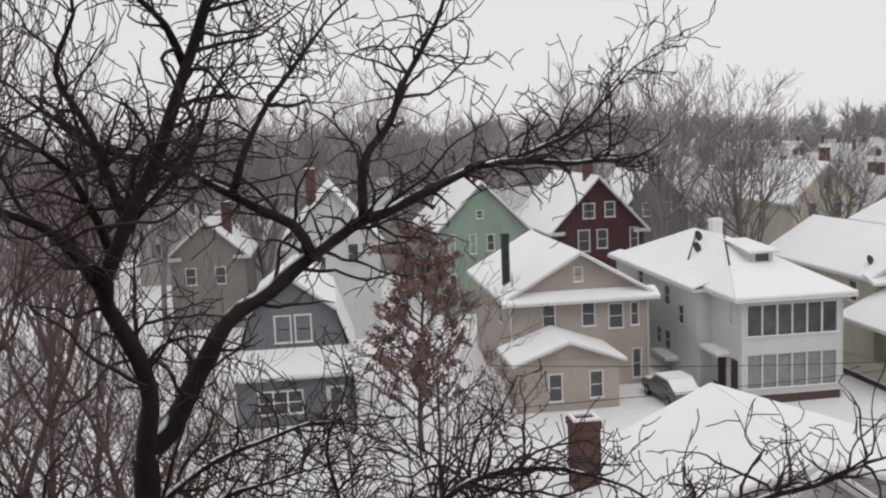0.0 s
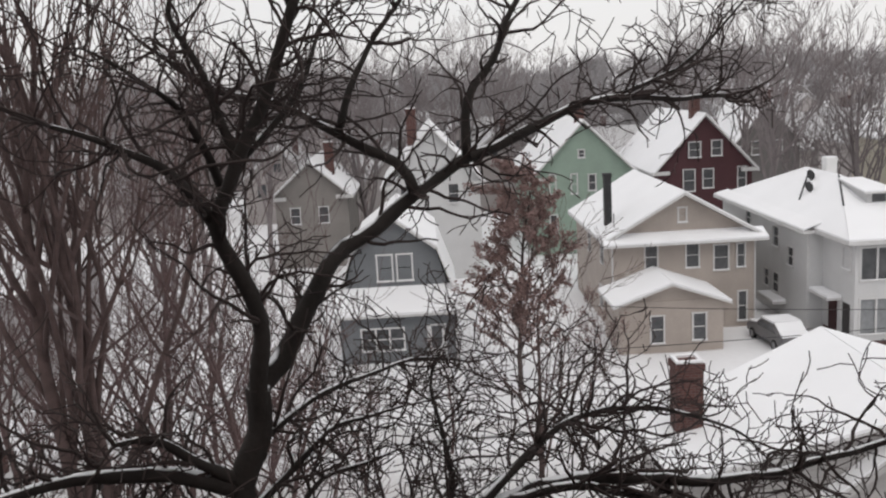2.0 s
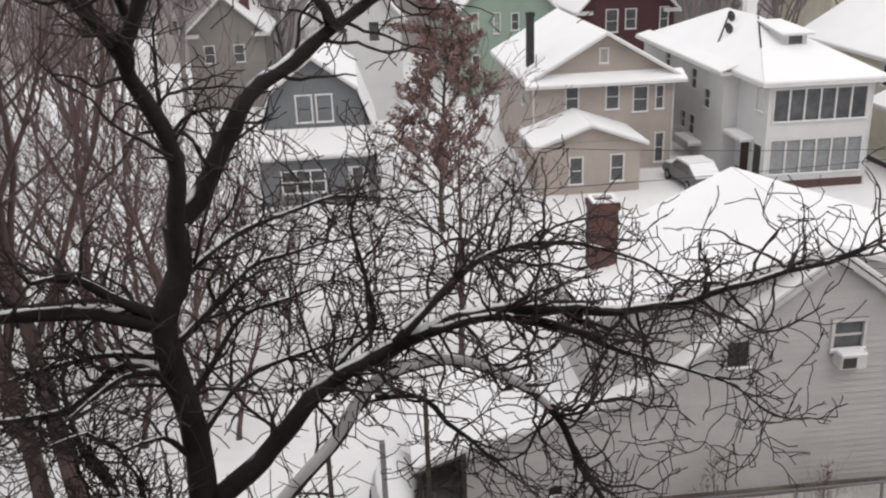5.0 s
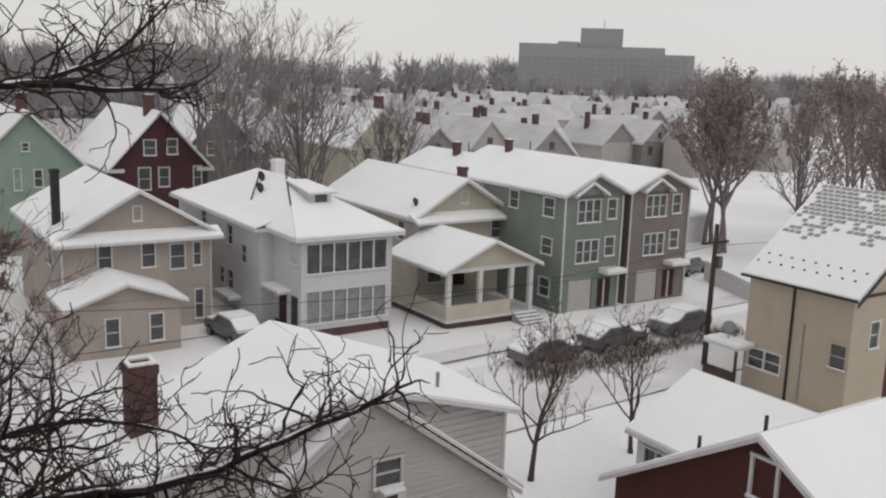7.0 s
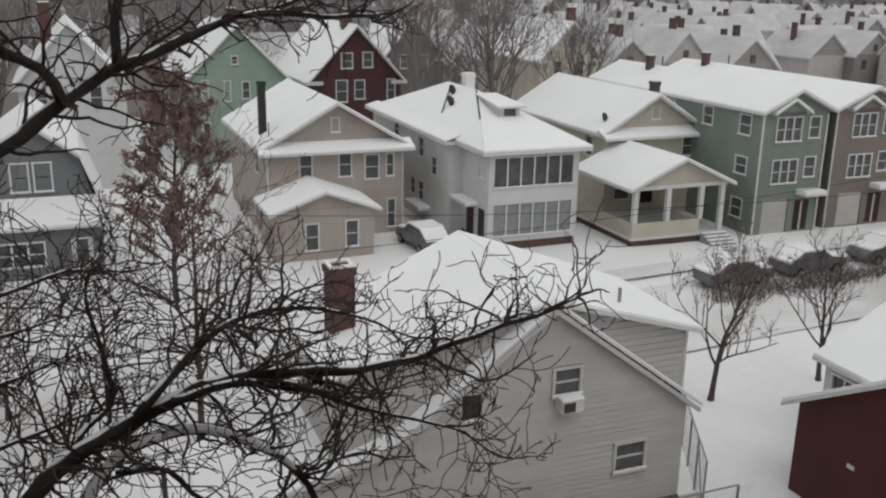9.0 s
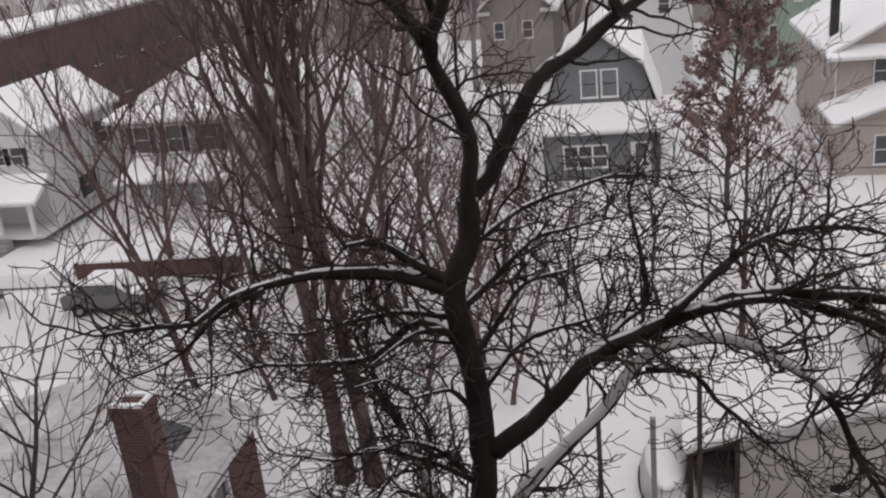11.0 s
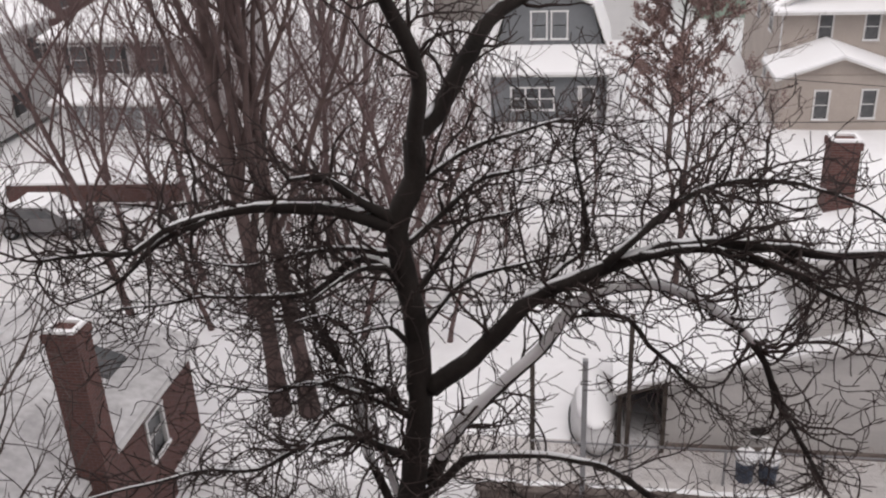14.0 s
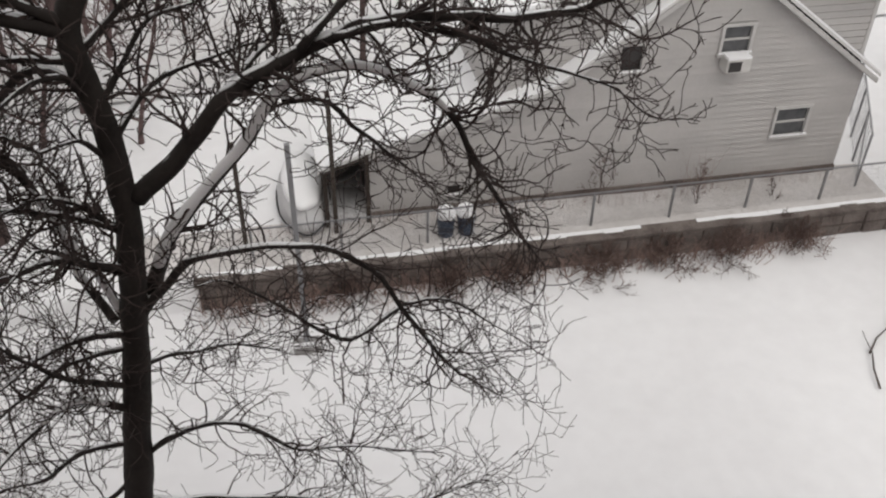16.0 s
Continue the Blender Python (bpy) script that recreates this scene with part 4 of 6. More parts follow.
    box(bm, -.62, -.58, 6.58, 6.62, 2.36, 3.1)
    part("satellite_dish", bm, METAL, h, "grey satellite dish")
    return h


def red_house():
    h = thing("house", 21.0, 15.4, label="dark red clapboard house with a snow-covered gable roof", category="house")
    a = 5.5
    bm = bmesh.new()
    panel(bm, -a, a, -1.0, 3.2, 0, .2, "W", [])
    prism(bm, [(-a, 3.2), (a, 3.2), (0, 6.4)], "x", .0, .2)
    box(bm, .2, 13, -a, -a + .2, -1, 3.2)
    box(bm, .2, 13, a - .2, a, -1, 3.2)
    box(bm, 12.8, 13, -a + .2, a - .2, -1, 3.2)
    part("wall", bm, REDBOARD, h)
    window(h, -.1, 4.7, .8, 1.15, -.05, "W", sash=False)
    part("vent", B(-.06, -.004, 3.0, 3.25, 2.0, 2.12), TRIM, h)
    c = part("side_canopy", B(-.9, -.004, -.2, 1.2, 1.4, 1.55), TRIM, h)
    part("snow_cover", B(-.88, -.02, -.18, 1.18, 1.554, 1.72), SNOW, c)
    roof(h, gable_faces(-.35, 13.3, -a - .45, a + .45, 3.0, 6.55, "x"), th=.14, snow=.12)
    for y, x in ((.4, .5), (2.9, .8)):
        z = 6.5 - abs(y) * .62
        part("vent_pipe", B(x, x + .08, y, y + .08, z - .2, z + .6), DARK, h)
    chimney(h, 7.9, .9, 5.2, 8.2, .8, .7, BRICK)
    # rear wing
    bm = bmesh.new()
    panel(bm, 5.51, 8.0, -1, 3.1, 3.5, .2, "W", [hole(6.75, 1.3, 1.7, 1.4)])
    box(bm, 3.7, 10, 7.8, 8.0, -1, 3.1)
    part("wing_wall", bm, WHITEWALL, h, "white rear wing")
    window(h, 6.75, 1.3, 1.7, 1.4, 3.5, "W", mullions=2, sash=False)
    roof(h, [[(3.2, 2.0, 3.15), (6.6, 2.0, 4.9), (6.6, 8.4, 4.9), (3.2, 8.4, 3.15)], [(6.6, 2.0, 4.9), (10.2, 2.0, 3.15), (10.2, 8.4, 3.15), (6.6, 8.4, 4.9)]], th=.14, snow=.12)
    return h


def shuttered_house():
    h = thing("house", -35.8, 45.6, .35, label="white shuttered house with a snowy gable and columned porch", category="house")
    a, d = 2.6, 8.6
    bm = bmesh.new()
    wins = [(-1.25, 3.95, .75, 1.0), (0, 3.95, .75, 1.0), (1.2, 3.95, .75, 1.0)]
    panel(bm, -a, a, 0, 5.9, 0, .2, "S", [hole(*w) for w in wins])
    sw = [(6.8, 3.45, 1.0, 1.45), (4.0, .85, 1.0, 1.35)]
    panel(bm, .2, d, 0, 5.9, a, .2, "E", [hole(*w) for w in sw])
    box(bm, -a, -a + .2, .2, d, 0, 5.9)
    box(bm, -a + .2, a - .2, d - .2, d, 0, 5.9)
    prism(bm, [(-a, 5.9), (a, 5.9), (0, 7.7)], "y", .02, .2)
    part("wall", bm, WHITEWALL, h)
    for w in wins:
        window(h, *w, 0)
        for s in (-.56, .56):
            part("shutter", B(w[0] + s - .13, w[0] + s + .13, -.09, -.052, w[1], w[1] + w[3]), DARK, h)
    window(h, 0, 6.2, .9, .6, -.03, mullions=1, sash=False)
    for w in sw:
        window(h, *w, a, "E")
        for s in (-.72, .72):
            part("shutter", B(a + .052, a + .09, w[0] + s - .18, w[0] + s + .18, w[1], w[1] + w[3]), DARK, h)
    roof(h, gable_faces(-a - .4, a + .4, -.4, d + .3, 5.75, 8.0))
    part("porch_deck", B(-6.2, a + .5, -2.2, -.02, .2, .45), TRIM, h)
    for k in range(5):
        x = -5.8 + k * 2.1
        part("porch_column", B(x - .1, x + .1, -2.1, -1.9, .454, 2.35), WHITE, h)
    roof(h, [[(-6.6, -2.6, 2.4), (a + .9, -2.6, 2.4), (a + .4, -.02, 3.3), (-6.0, -.02, 3.3)]], th=.14, snow=.13)
    for k in range(5):
        part("step", B(-1.2, 1.2, -4.0 + k * .36, -3.644 + k * .36, -.6, -.55 + k * .2), CONCRETE, h)
    return h


def porch_house():
    h = thing("house", -26.3, 49.5, label="pale grey house with tall windows and an enclosed front porch", category="house")
    a, d = 4.2, 13
    wins = [(-2.6, 3.6, 1.0, 1.6), (-.5, 3.6, 1.0, 1.6), (1.8, 3.6, 1.0, 1.6)]
    bm = bmesh.new()
    panel(bm, -a, a, 0, 5.8, 0, .2, "S", [hole(*w) for w in wins])
    box(bm, -a, -a + .2, .2, d, 0, 5.8)
    box(bm, a - .2, a, .2, d, 0, 5.8)
    box(bm, -a + .2, a - .2, d - .2, d, 0, 5.8)
    part("wall", bm, siding("pale_siding", (.42, .40, .40)), h)
    for w in wins:
        window(h, *w, 0)
        for s in (-.7, .7):
            part("shutter", B(w[0] + s - .17, w[0] + s + .17, -.09, -.052, w[1], w[1] + w[3]), DARK, h)
    roof(h, hip_faces(-a - .5, a + .5, -.5, d + .5, 5.7, 8.6, 5.0, 8.0))
    bm = bmesh.new()
    panel(bm, -3.0, 3.4, 0, 2.7, -2.4, .2, "S", [(-2.6, 3.0, .95, 2.4)])
    box(bm, -3.0, -2.8, -2.2, -.02, 0, 2.7)
    box(bm, 3.2, 3.4, -2.2, -.02, 0, 2.7)
    part("porch", bm, WHITEWALL, h)
    window(h, .2, .95, 5.6, 1.45, -2.4, mullions=4, sash=False, glass=CURTAIN)
    roof(h, [[(-3.4, -2.8, 2.6), (3.8, -2.8, 2.6), (3.6, -.02, 3.3), (-3.2, -.02, 3.3)]], th=.12)
    return h


def brick_block():
    h = thing("apartment_block", -49.8, 40, label="long brown brick block with a flat snowy roof", category="apartment block")
    holes = [(y, y + 1.6, z, z + 1.7) for z in (1.2, 4.6) for y in np.arange(2, 60, 4.2)]
    bm = bmesh.new()
    panel(bm, -30, 62, -.5, 9.0, 0, .35, "E", holes)
    box(bm, -8, -.35, 61.6, 62, -.5, 9)
    box(bm, -8, -.35, -30, -29.6, -.5, 9)
    box(bm, -8.35, -8, -30, 62, -.5, 9)
    part("wall", bm, DARKBRICK, h)
    for z in (1.2, 4.6):
        for y in np.arange(2, 60, 4.2):
            window(h, float(y) + .8, z, 1.6, 1.7, -.03, "E", mullions=1, frame_mat=DARKBRICK)
    r = part("roof", B(-8.4, .25, -30.2, 62.2, 9.0, 9.25), CONCRETE, h)
    part("snow_cover", B(-8.3, .22, -30.1, 62.1, 9.254, 9.45), SNOW, r)
    return h


def near_brick_house():
    h = thing("house", -14.9, 16.2, label="brown brick house with an outside chimney and snowy roof", category="house")
    a, d = 3.9, 5.1
    bm = bmesh.new()
    holes = [hole(-3.6, .9, 1.1, 1.5), hole(-1.9, .9, .9, 1.4), hole(2.6, 1.1, .9, 1.2)]
    panel(bm, -d, d, -.8, 2.92, a, .3, "E", holes)
    box(bm, -a, -a + .3, -d, d, -.8, 2.92)
    prism(bm, [(-a + .3, -.8), (a - .3, -.8), (a - .3, 2.95), (0, 4.1), (-a + .3, 2.95)], "y", -d, -d + .3)
    prism(bm, [(-a + .3, -.8), (a - .3, -.8), (a - .3, 2.95), (0, 4.1), (-a + .3, 2.95)], "y", d - .3, d)
    part("wall", bm, BRICK, h)
    window(h, -3.6, .9, 1.1, 1.5, a, "E")
    window(h, -1.9, .9, .9, 1.4, a, "E")
    window(h, 2.6, 1.1, .9, 1.2, a, "E")
    roof(h, gable_faces(-a - .3, a + .3, -d - .25, d + .25, 2.95, 4.32), snow=.08, cover=STREAKSNOW)
    s = bmesh.new()
    slab(s, [(1.9, 2.4, 3.92), (1.9, 3.4, 3.92), (3.0, 3.4, 3.56), (3.0, 2.4, 3.56)], .14)
    part("skylight", s, GLASS, h)
    chimney(h, a + .38, -.75, -.8, 6.8, .72, .62, BRICK)
    return h


beige_house()
red_house()
shuttered_house()
porch_house()
brick_block()
near_brick_house()
back_gable_house(0.5, 74, 7.4, WHITEWALL, "white house with a broad snowy roof", [(-2.2, 6.2, .8, 1.5), (1.6, 6.2, .8, 1.5)], (-1.5, 3), ze=8.0, zr=12.2, d=13)
# Brown siding paled to lower its contrast, haze put into the colour.
back_gable_house(-10.2, 82, 6.4, siding("hazed_brown_siding", (.27, .25, .235)), "brown house half hidden by trees", [(-1.5, 4.0, .8, 1.4), (1.0, 4.0, .8, 1.4)], (1.5, 3), ze=6.6, zr=9.4, d=11)
back_gable_house(50.0, 88, 7.0, CREAMWALL, "pale yellow gabled house behind the row", [(-1.5, 6.3, .9, 1.4), (1.2, 6.3, .9, 1.4), (0, 9.0, .8, 1.1)], (2.0, 4), ze=8.0, zr=11.6, d=13)
back_gable_house(36.0, 98, 7.0, siding("slate_siding", (.17, .16, .155)), "grey gabled house behind bare trees", [(-1.2, 6.3, .8, 1.4), (1.2, 6.3, .8, 1.4)], (1.0, 3), ze=7.5, zr=11.5, d=12)


# the blank walls of the building from whose window the view is taken
def own_building():
    tagged(part("wall_behind", B(-30, 9.0, -2.2, -1.6, -1, 21), DARKBRICK, None), "brown brick wall of the block behind the window", "wall", kind="structure")
    tagged(part("wall_wing", B(7.0, 11.0, 1.0, 4.05, -1, 13.7), WINGBRICK, None), "brick corner of the block's lower wing", "wall", kind="structure")


own_building()


# ---- the town beyond ----
def far_house(name, x, y, rz, w, d, ze, zr, seed):
    h = thing(name, x, y, 0, rz, "distant gabled house with a snow-covered roof", "house", "distant houses")
    bm = B(-w / 2, w / 2, 0, d, -1, ze)
    prism(bm, [(-w / 2 + .01, ze), (w / 2 - .01, ze), (0, zr)], "y", .01, d - .01)
    part("wall", bm, FARWALL, h)
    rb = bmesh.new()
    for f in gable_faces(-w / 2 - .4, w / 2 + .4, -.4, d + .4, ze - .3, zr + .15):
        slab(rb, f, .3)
    part("roof", rb, HAZESNOW, h, "snow-covered roof, greyed for haze")
    for wx in (-w * .25, w * .22):
        part("window", B(wx - .5, wx + .5, -.06, -.004, ze - 2.4, ze - .9), GLASS, h)
    part("window", B(-.4, .4, -.06, -.004, ze + .5, ze + 1.5), GLASS, h)
    part("chimney", B(w * .15, w * .15 + .7, d * .4, d * .4 + .7, ze, zr + 1.4), DARKBRICK, h)
    return h


def town():
    rng = random.Random(11)
    kinds = [far_house("house", 60.0, 92, 0, 8, 12, 6.2, 9.6, 0), far_house("house", 70.5, 96, 0, 7, 12, 6.5, 10.2, 1), far_house("house", 79, 94, 0, 8, 13, 6.0, 9.4, 2)]
    for x, y, r in ((-78, 66, 90), (-84, 82, 0), (-76, 98, 90), (-96, 74, 0), (-92, 98, 90), (-70, 116, 0)):
        copy_thing(rng.choice(kinds), pose(x, y, -.5, 0, 0, r))
    for row, y in enumerate((112, 128, 150, 172, 200, 232, 268, 310, 356, 410, 465)):
        x = -0.75 * y + rng.random() * 10
        while x < 1.35 * y:
            step = rng.uniform(11, 15) * (1 + row * .05)
            if rng.random() < .86 and not (y > 420 and 330 < x < 520):
                m = pose(x, y + rng.uniform(-4, 4), rng.uniform(-1.5, -.3), 0, 0, rng.choice((0, 0, 90, 90, 180)))
                copy_thing(rng.choice(kinds), m)
            x += step


town()


def tower():
    h = thing("office_block", 412, 437, 0, -43.3, "flat-topped concrete block far beyond the roofs, greyed for haze", "office block")
    # u runs across the view
    for u0, u1, zt, dd in ((-58, -34, 36, 30), (-34, -21, 37.5, 28), (-21, 6, 34, 34), (6, 32, 35, 30), (32, 50, 31, 26)):
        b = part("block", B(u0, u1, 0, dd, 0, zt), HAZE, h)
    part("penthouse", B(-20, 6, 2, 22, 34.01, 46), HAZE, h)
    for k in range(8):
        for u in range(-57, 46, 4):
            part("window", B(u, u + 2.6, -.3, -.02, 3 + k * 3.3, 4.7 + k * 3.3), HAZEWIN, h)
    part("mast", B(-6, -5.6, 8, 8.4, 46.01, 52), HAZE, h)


tower()


# ---- trees ----
def grow(rng, p, d, length, r, level, out, up=0.12, wander=0.28, kids=(5, 5, 4), ratio=0.58, angle=(28, 62), depth=3, rmin=0.004):
    """A branch with its side branches, as polylines of (x, y, z, r) by level."""
    n = max(3, min(7, int(length / 0.35) + 2))
    step = length / n
    line = [(*p, r)]
    pos, dr = Vector(p), Vector(d).normalized()
    nodes = []
    for i in range(n):
        dr = (dr + Vector((rng.gauss(0, 1), rng.gauss(0, 1), rng.gauss(0, 1))) * wander * 0.5 + Vector((0, 0, up))).normalized()
        pos = pos + dr * step
        rr = max(rmin, r * (1 - 0.75 * (i + 1) / n))
        line.append((*pos, rr))
        nodes.append((pos.copy(), dr.copy(), rr, (i + 1) / n))
    out.setdefault(level, []).append(line)
    if level >= depth:
        return
    k = kids[min(level, len(kids) - 1)]
    for j in range(k):
        f = rng.uniform(0.25, 1.0)
        q, qd, qr, _ = nodes[min(n - 1, int(f * n))]
        side = qd.cross(Vector((rng.gauss(0, 1), rng.gauss(0, 1), rng.gauss(0, 1)))).normalized()
        a = radians(rng.uniform(*angle))
        nd = (qd * math.cos(a) + side * math.sin(a)).normalized()
        grow(rng, q, nd, length * ratio * rng.uniform(.6, 1.15) * (1.15 - .4 * f), min(qr * .8, r * .5) if qr > rmin else rmin, level + 1, out, up, wander, kids, ratio, angle, depth, rmin)


def bare_tree(name, x, y, z, height, seed, label, material, group="", r=None, limbs=7, kids=(6, 6, 5), depth=3, first=0.25, spread=(25, 50), up=.14, rmin=.008, leaves=0, leaf_mat=None, leaf=.12, trunks=1, lean=.04, reach=1.0):
    rng = random.Random(seed)
    h = thing(name, x, y, z, label=label, category="tree", group=group)
    r = r or height * .018
    trunks_l, crown = [], {}
    for t in range(trunks):
        b = Vector((t * .9 - (trunks - 1) * .45, rng.uniform(-.2, .2), -.3))
        ln = []
        n = 9
        pos, d = b, Vector((rng.uniform(-lean, lean), rng.uniform(-lean, lean), 1)).normalized()
        for i in range(n + 1):
            f = i / n
            ln.append((*pos, r * (1 - .82 * f) * (1.35 if i == 0 else 1)))
            d = (d + Vector((rng.gauss(0, .06), rng.gauss(0, .06), .08))).normalized()
            pos = pos + d * (height * .8 / n)
        trunks_l.append(ln)
        for k in range(limbs):
            f = first + (1 - first) * (k + rng.random()) / limbs
            i = min(n - 1, int(f * n))
            q = Vector(ln[i][:3]).lerp(Vector(ln[i + 1][:3]), f * n - i)
            az = k * 2.4 + rng.uniform(-.5, .5)
            a = radians(rng.uniform(*spread))
            nd = Vector((math.cos(az) * math.sin(a), math.sin(az) * math.sin(a), math.cos(a)))
            grow(rng, q, nd, height * reach * (.5 - .22 * f) * rng.uniform(.8, 1.15), ln[i][3] * .55, 1, crown, up, .26, kids, .55, (25, 55), depth, rmin)
    for ln in trunks_l:
        tube_part("trunk", [ln], 8, material, h)
    big = crown.pop(1)
    for ln in big:
        tube_part("limb", [ln], 5, material, h)
    fine = [l for k in sorted(crown) for l in crown[k]]
    tube_part("crown", fine, 3, material, h, smooth=False)["kind"] = "stuff"
    if leaves:
        V, F = [], []
        for i in range(leaves):
            l = rng.choice(fine)
            p = Vector(rng.choice(l)[:3]) + Vector((rng.gauss(0, .06), rng.gauss(0, .06), rng.gauss(0, .06)))
            a = Vector((rng.gauss(0, 1), rng.gauss(0, 1), rng.gauss(0, 1))).normalized() * leaf * rng.uniform(.6, 1.2)
            b = a.cross(Vector((rng.gauss(0, 1), rng.gauss(0, 1), rng.gauss(0, 1)))).normalized() * leaf * .5
            k = len(V)
            V += [tuple(p), tuple(p + a * .5 + b), tuple(p + a), tuple(p + a * .5 - b)]
            F.append((k, k + 1, k + 2, k + 3))
        me = bpy.data.meshes.new("leaves")
        me.from_pydata(V, [], F)
        me.materials.append(leaf_mat)
        o = new("leaves", me)
        o.parent = h
        o["label"], o["kind"] = "withered brown leaves", "stuff"
    return h


def hero_tree():
    rng = random.Random(5)
    h = thing("tree", -3.3, 6.6, -0.75, label="large dark bare tree with snow along its limbs", category="tree")
    o = Vector((-3.3, 6.6, -0.75))
    twigs = {}

    def limb(name, r0, r1, *pts):
        line = [p - o for p in spline(pts, .12)]
        n = len(line) - 1
        wob = [Vector((noise.noise(p * 2.3), noise.noise(p * 2.3 + Vector((9, 0, 0))), noise.noise(p * 2.3 + Vector((0, 9, 0))))) * (.02 if name == "trunk" else .035) for p in line]
        taper = [r0 + (r1 - r0) * (i / n) ** .8 for i in range(n + 1)]
        taper = [t * (1 + .10 * noise.noise(p * 5)) for t, p in zip(taper, line)]
        pl = [(*(p + w * min(1, i / 4)), t) for i, (p, w, t) in enumerate(zip(line, wob, taper))]
        tube_part("trunk" if name == "trunk" else "limb", [pl], 9, HEROBARK, h)
        if name == "snowy":
            top = [(x, y - t * .32, z + t * .44, t * (.92 + .25 * noise.noise(Vector((x, y, z)) * 4))) for x, y, z, t in pl[2:int(n * .72)]]
            top[0] = (*top[0][:3], .006)
            top[-1] = (*top[-1][:3], .004)
            tube_part("snow", [top], 8, SNOW, h, "snow lying along the limb")
        if name == "trunk":
            return
        total = n * .12
        low = pts[0][2] < 13.3
        rm = .0038 if pts[0][2] < 9.9 else .0052
        for j in range(int(total / (.079 if low else .100))):
            f = rng.uniform(.08, 1.0) ** .85
            i = min(n - 1, int(f * n))
            t = (line[min(n, i + 1)] - line[max(0, i - 1)]).normalized()
            side = t.cross(Vector((rng.gauss(0, 1), rng.gauss(0, 1), rng.gauss(0, 1)))).normalized()
            a = radians(rng.uniform(30, 75))
            reach = rng.uniform(.3, 1.05) * (1.6 if rng.random() < .3 else 1)
            twig(Vector(pl[i][:3]), t * math.cos(a) + side * math.sin(a), reach, min(.017 if rm > .005 else .011, taper[i] * .55), 1, rm)
        # the limb's own end runs out into finer wood
        p, t = Vector(pl[-1][:3]), (line[-1] - line[-2]).normalized()
        for j in range(3):
            d = t + Vector((rng.gauss(0, .35), rng.gauss(0, .35), rng.gauss(0, .35)))
            twig(p, d, rng.uniform(.5, 1.1), max(r1 * .8, rm), 1, rm)

    def twig(p, d, length, r, level, rm):
        """A crooked, arching shoot: it bends at each bud and forks to alternate sides."""
        step = .085
        n = max(3, int(length / step))
        dr = Vector(d).normalized()
        curl = Vector((rng.gauss(0, 1), rng.gauss(0, 1), rng.gauss(0, .7))) * .13
        pos, ln, since = Vector(p), [(*p, r)], 0
        for i in range(n):
            kink = Vector((rng.gauss(0, 1), rng.gauss(0, 1), rng.gauss(0, 1))) * .24
            dr = (dr + curl + kink + Vector((0, 0, .05))).normalized()
            pos = pos + dr * step * rng.uniform(.7, 1.3)
            ln.append((*pos, max(rm, r * (1 - .65 * (i + 1) / n))))
            since += 1
            if level < 3 and since >= 2 and rng.random() < .66:
                since = 0
                side = dr.cross(Vector((rng.gauss(0, 1), rng.gauss(0, 1), rng.gauss(0, 1)))).normalized()
                a = radians(rng.uniform(40, 80))
                rest = length * (1 - .6 * i / n)
                twig(pos, dr * math.cos(a) + side * math.sin(a), max(.12, rest * rng.uniform(.25, .65)), max(rm, ln[-1][3] * .75), level + 1, rm)
        twigs.setdefault(level, []).append(ln)

    limb("trunk", 0.290, 0.098, (-3.60, 6.52, -1.32), (-2.46, 6.81, 4.93), (-2.03, 6.91, 7.29), (-1.64, 7.01, 9.63), (-1.45, 7.06, 10.98), (-1.43, 7.06, 11.41), (-1.43, 7.06, 11.90), (-1.52, 7.04, 12.49), (-1.55, 7.03, 12.97), (-1.38, 7.08, 13.37), (-1.37, 7.08, 13.72))
    limb("limb", 0.094, 0.022, (-1.38, 7.08, 13.37), (-1.37, 7.15, 13.70), (-1.21, 7.26, 13.84), (-0.99, 7.39, 14.25), (-0.79, 7.51, 14.60), (-0.43, 7.67, 14.82), (-0.11, 7.82, 15.04), (0.23, 7.98, 15.23), (0.53, 8.12, 15.33), (0.84, 8.27, 15.45), (1.27, 8.45, 15.63), (1.72, 8.63, 15.72), (2.19, 8.82, 15.67), (2.84, 9.06, 15.66))
    limb("limb", 0.045, 0.012, (0.35, 8.02, 15.30), (0.39, 8.10, 15.76), (0.62, 8.23, 16.09), (0.74, 8.33, 16.42), (1.06, 8.48, 16.91), (1.23, 8.59, 17.26), (1.44, 8.71, 17.62))
    limb("limb", 0.050, 0.020, (-0.10, 7.71, 15.08), (-0.23, 7.82, 15.30), (-0.75, 7.83, 15.57), (-1.06, 7.90, 15.79), (-1.62, 7.90, 15.96), (-2.11, 7.92, 16.28))
    limb("limb", 0.030, 0.006, (1.73, 8.68, 15.72), (2.32, 8.87, 15.92), (2.82, 9.05, 16.31), (3.09, 9.17, 16.55), (3.44, 9.31, 16.71))
    limb("limb", 0.035, 0.010, (-0.68, 7.72, 15.58), (-0.51, 7.90, 16.04), (-0.26, 8.10, 16.45), (0.04, 8.32, 16.87), (0.35, 8.54, 17.18))
    limb("limb", 0.080, 0.030, (-1.38, 7.08, 13.37), (-1.35, 7.02, 13.74), (-1.27, 6.98, 14.23), (-1.42, 6.88, 14.70), (-1.50, 6.80, 15.02), (-1.38, 6.77, 15.30), (-1.14, 6.77, 15.75), (-0.95, 6.75, 16.21), (-0.75, 6.74, 16.69), (-0.63, 6.71, 17.02), (-0.53, 6.67, 17.38))
    limb("limb", 0.050, 0.015, (-1.51, 6.84, 15.00), (-1.70, 6.52, 15.42), (-1.96, 6.18, 15.64), (-2.21, 5.84, 15.81))
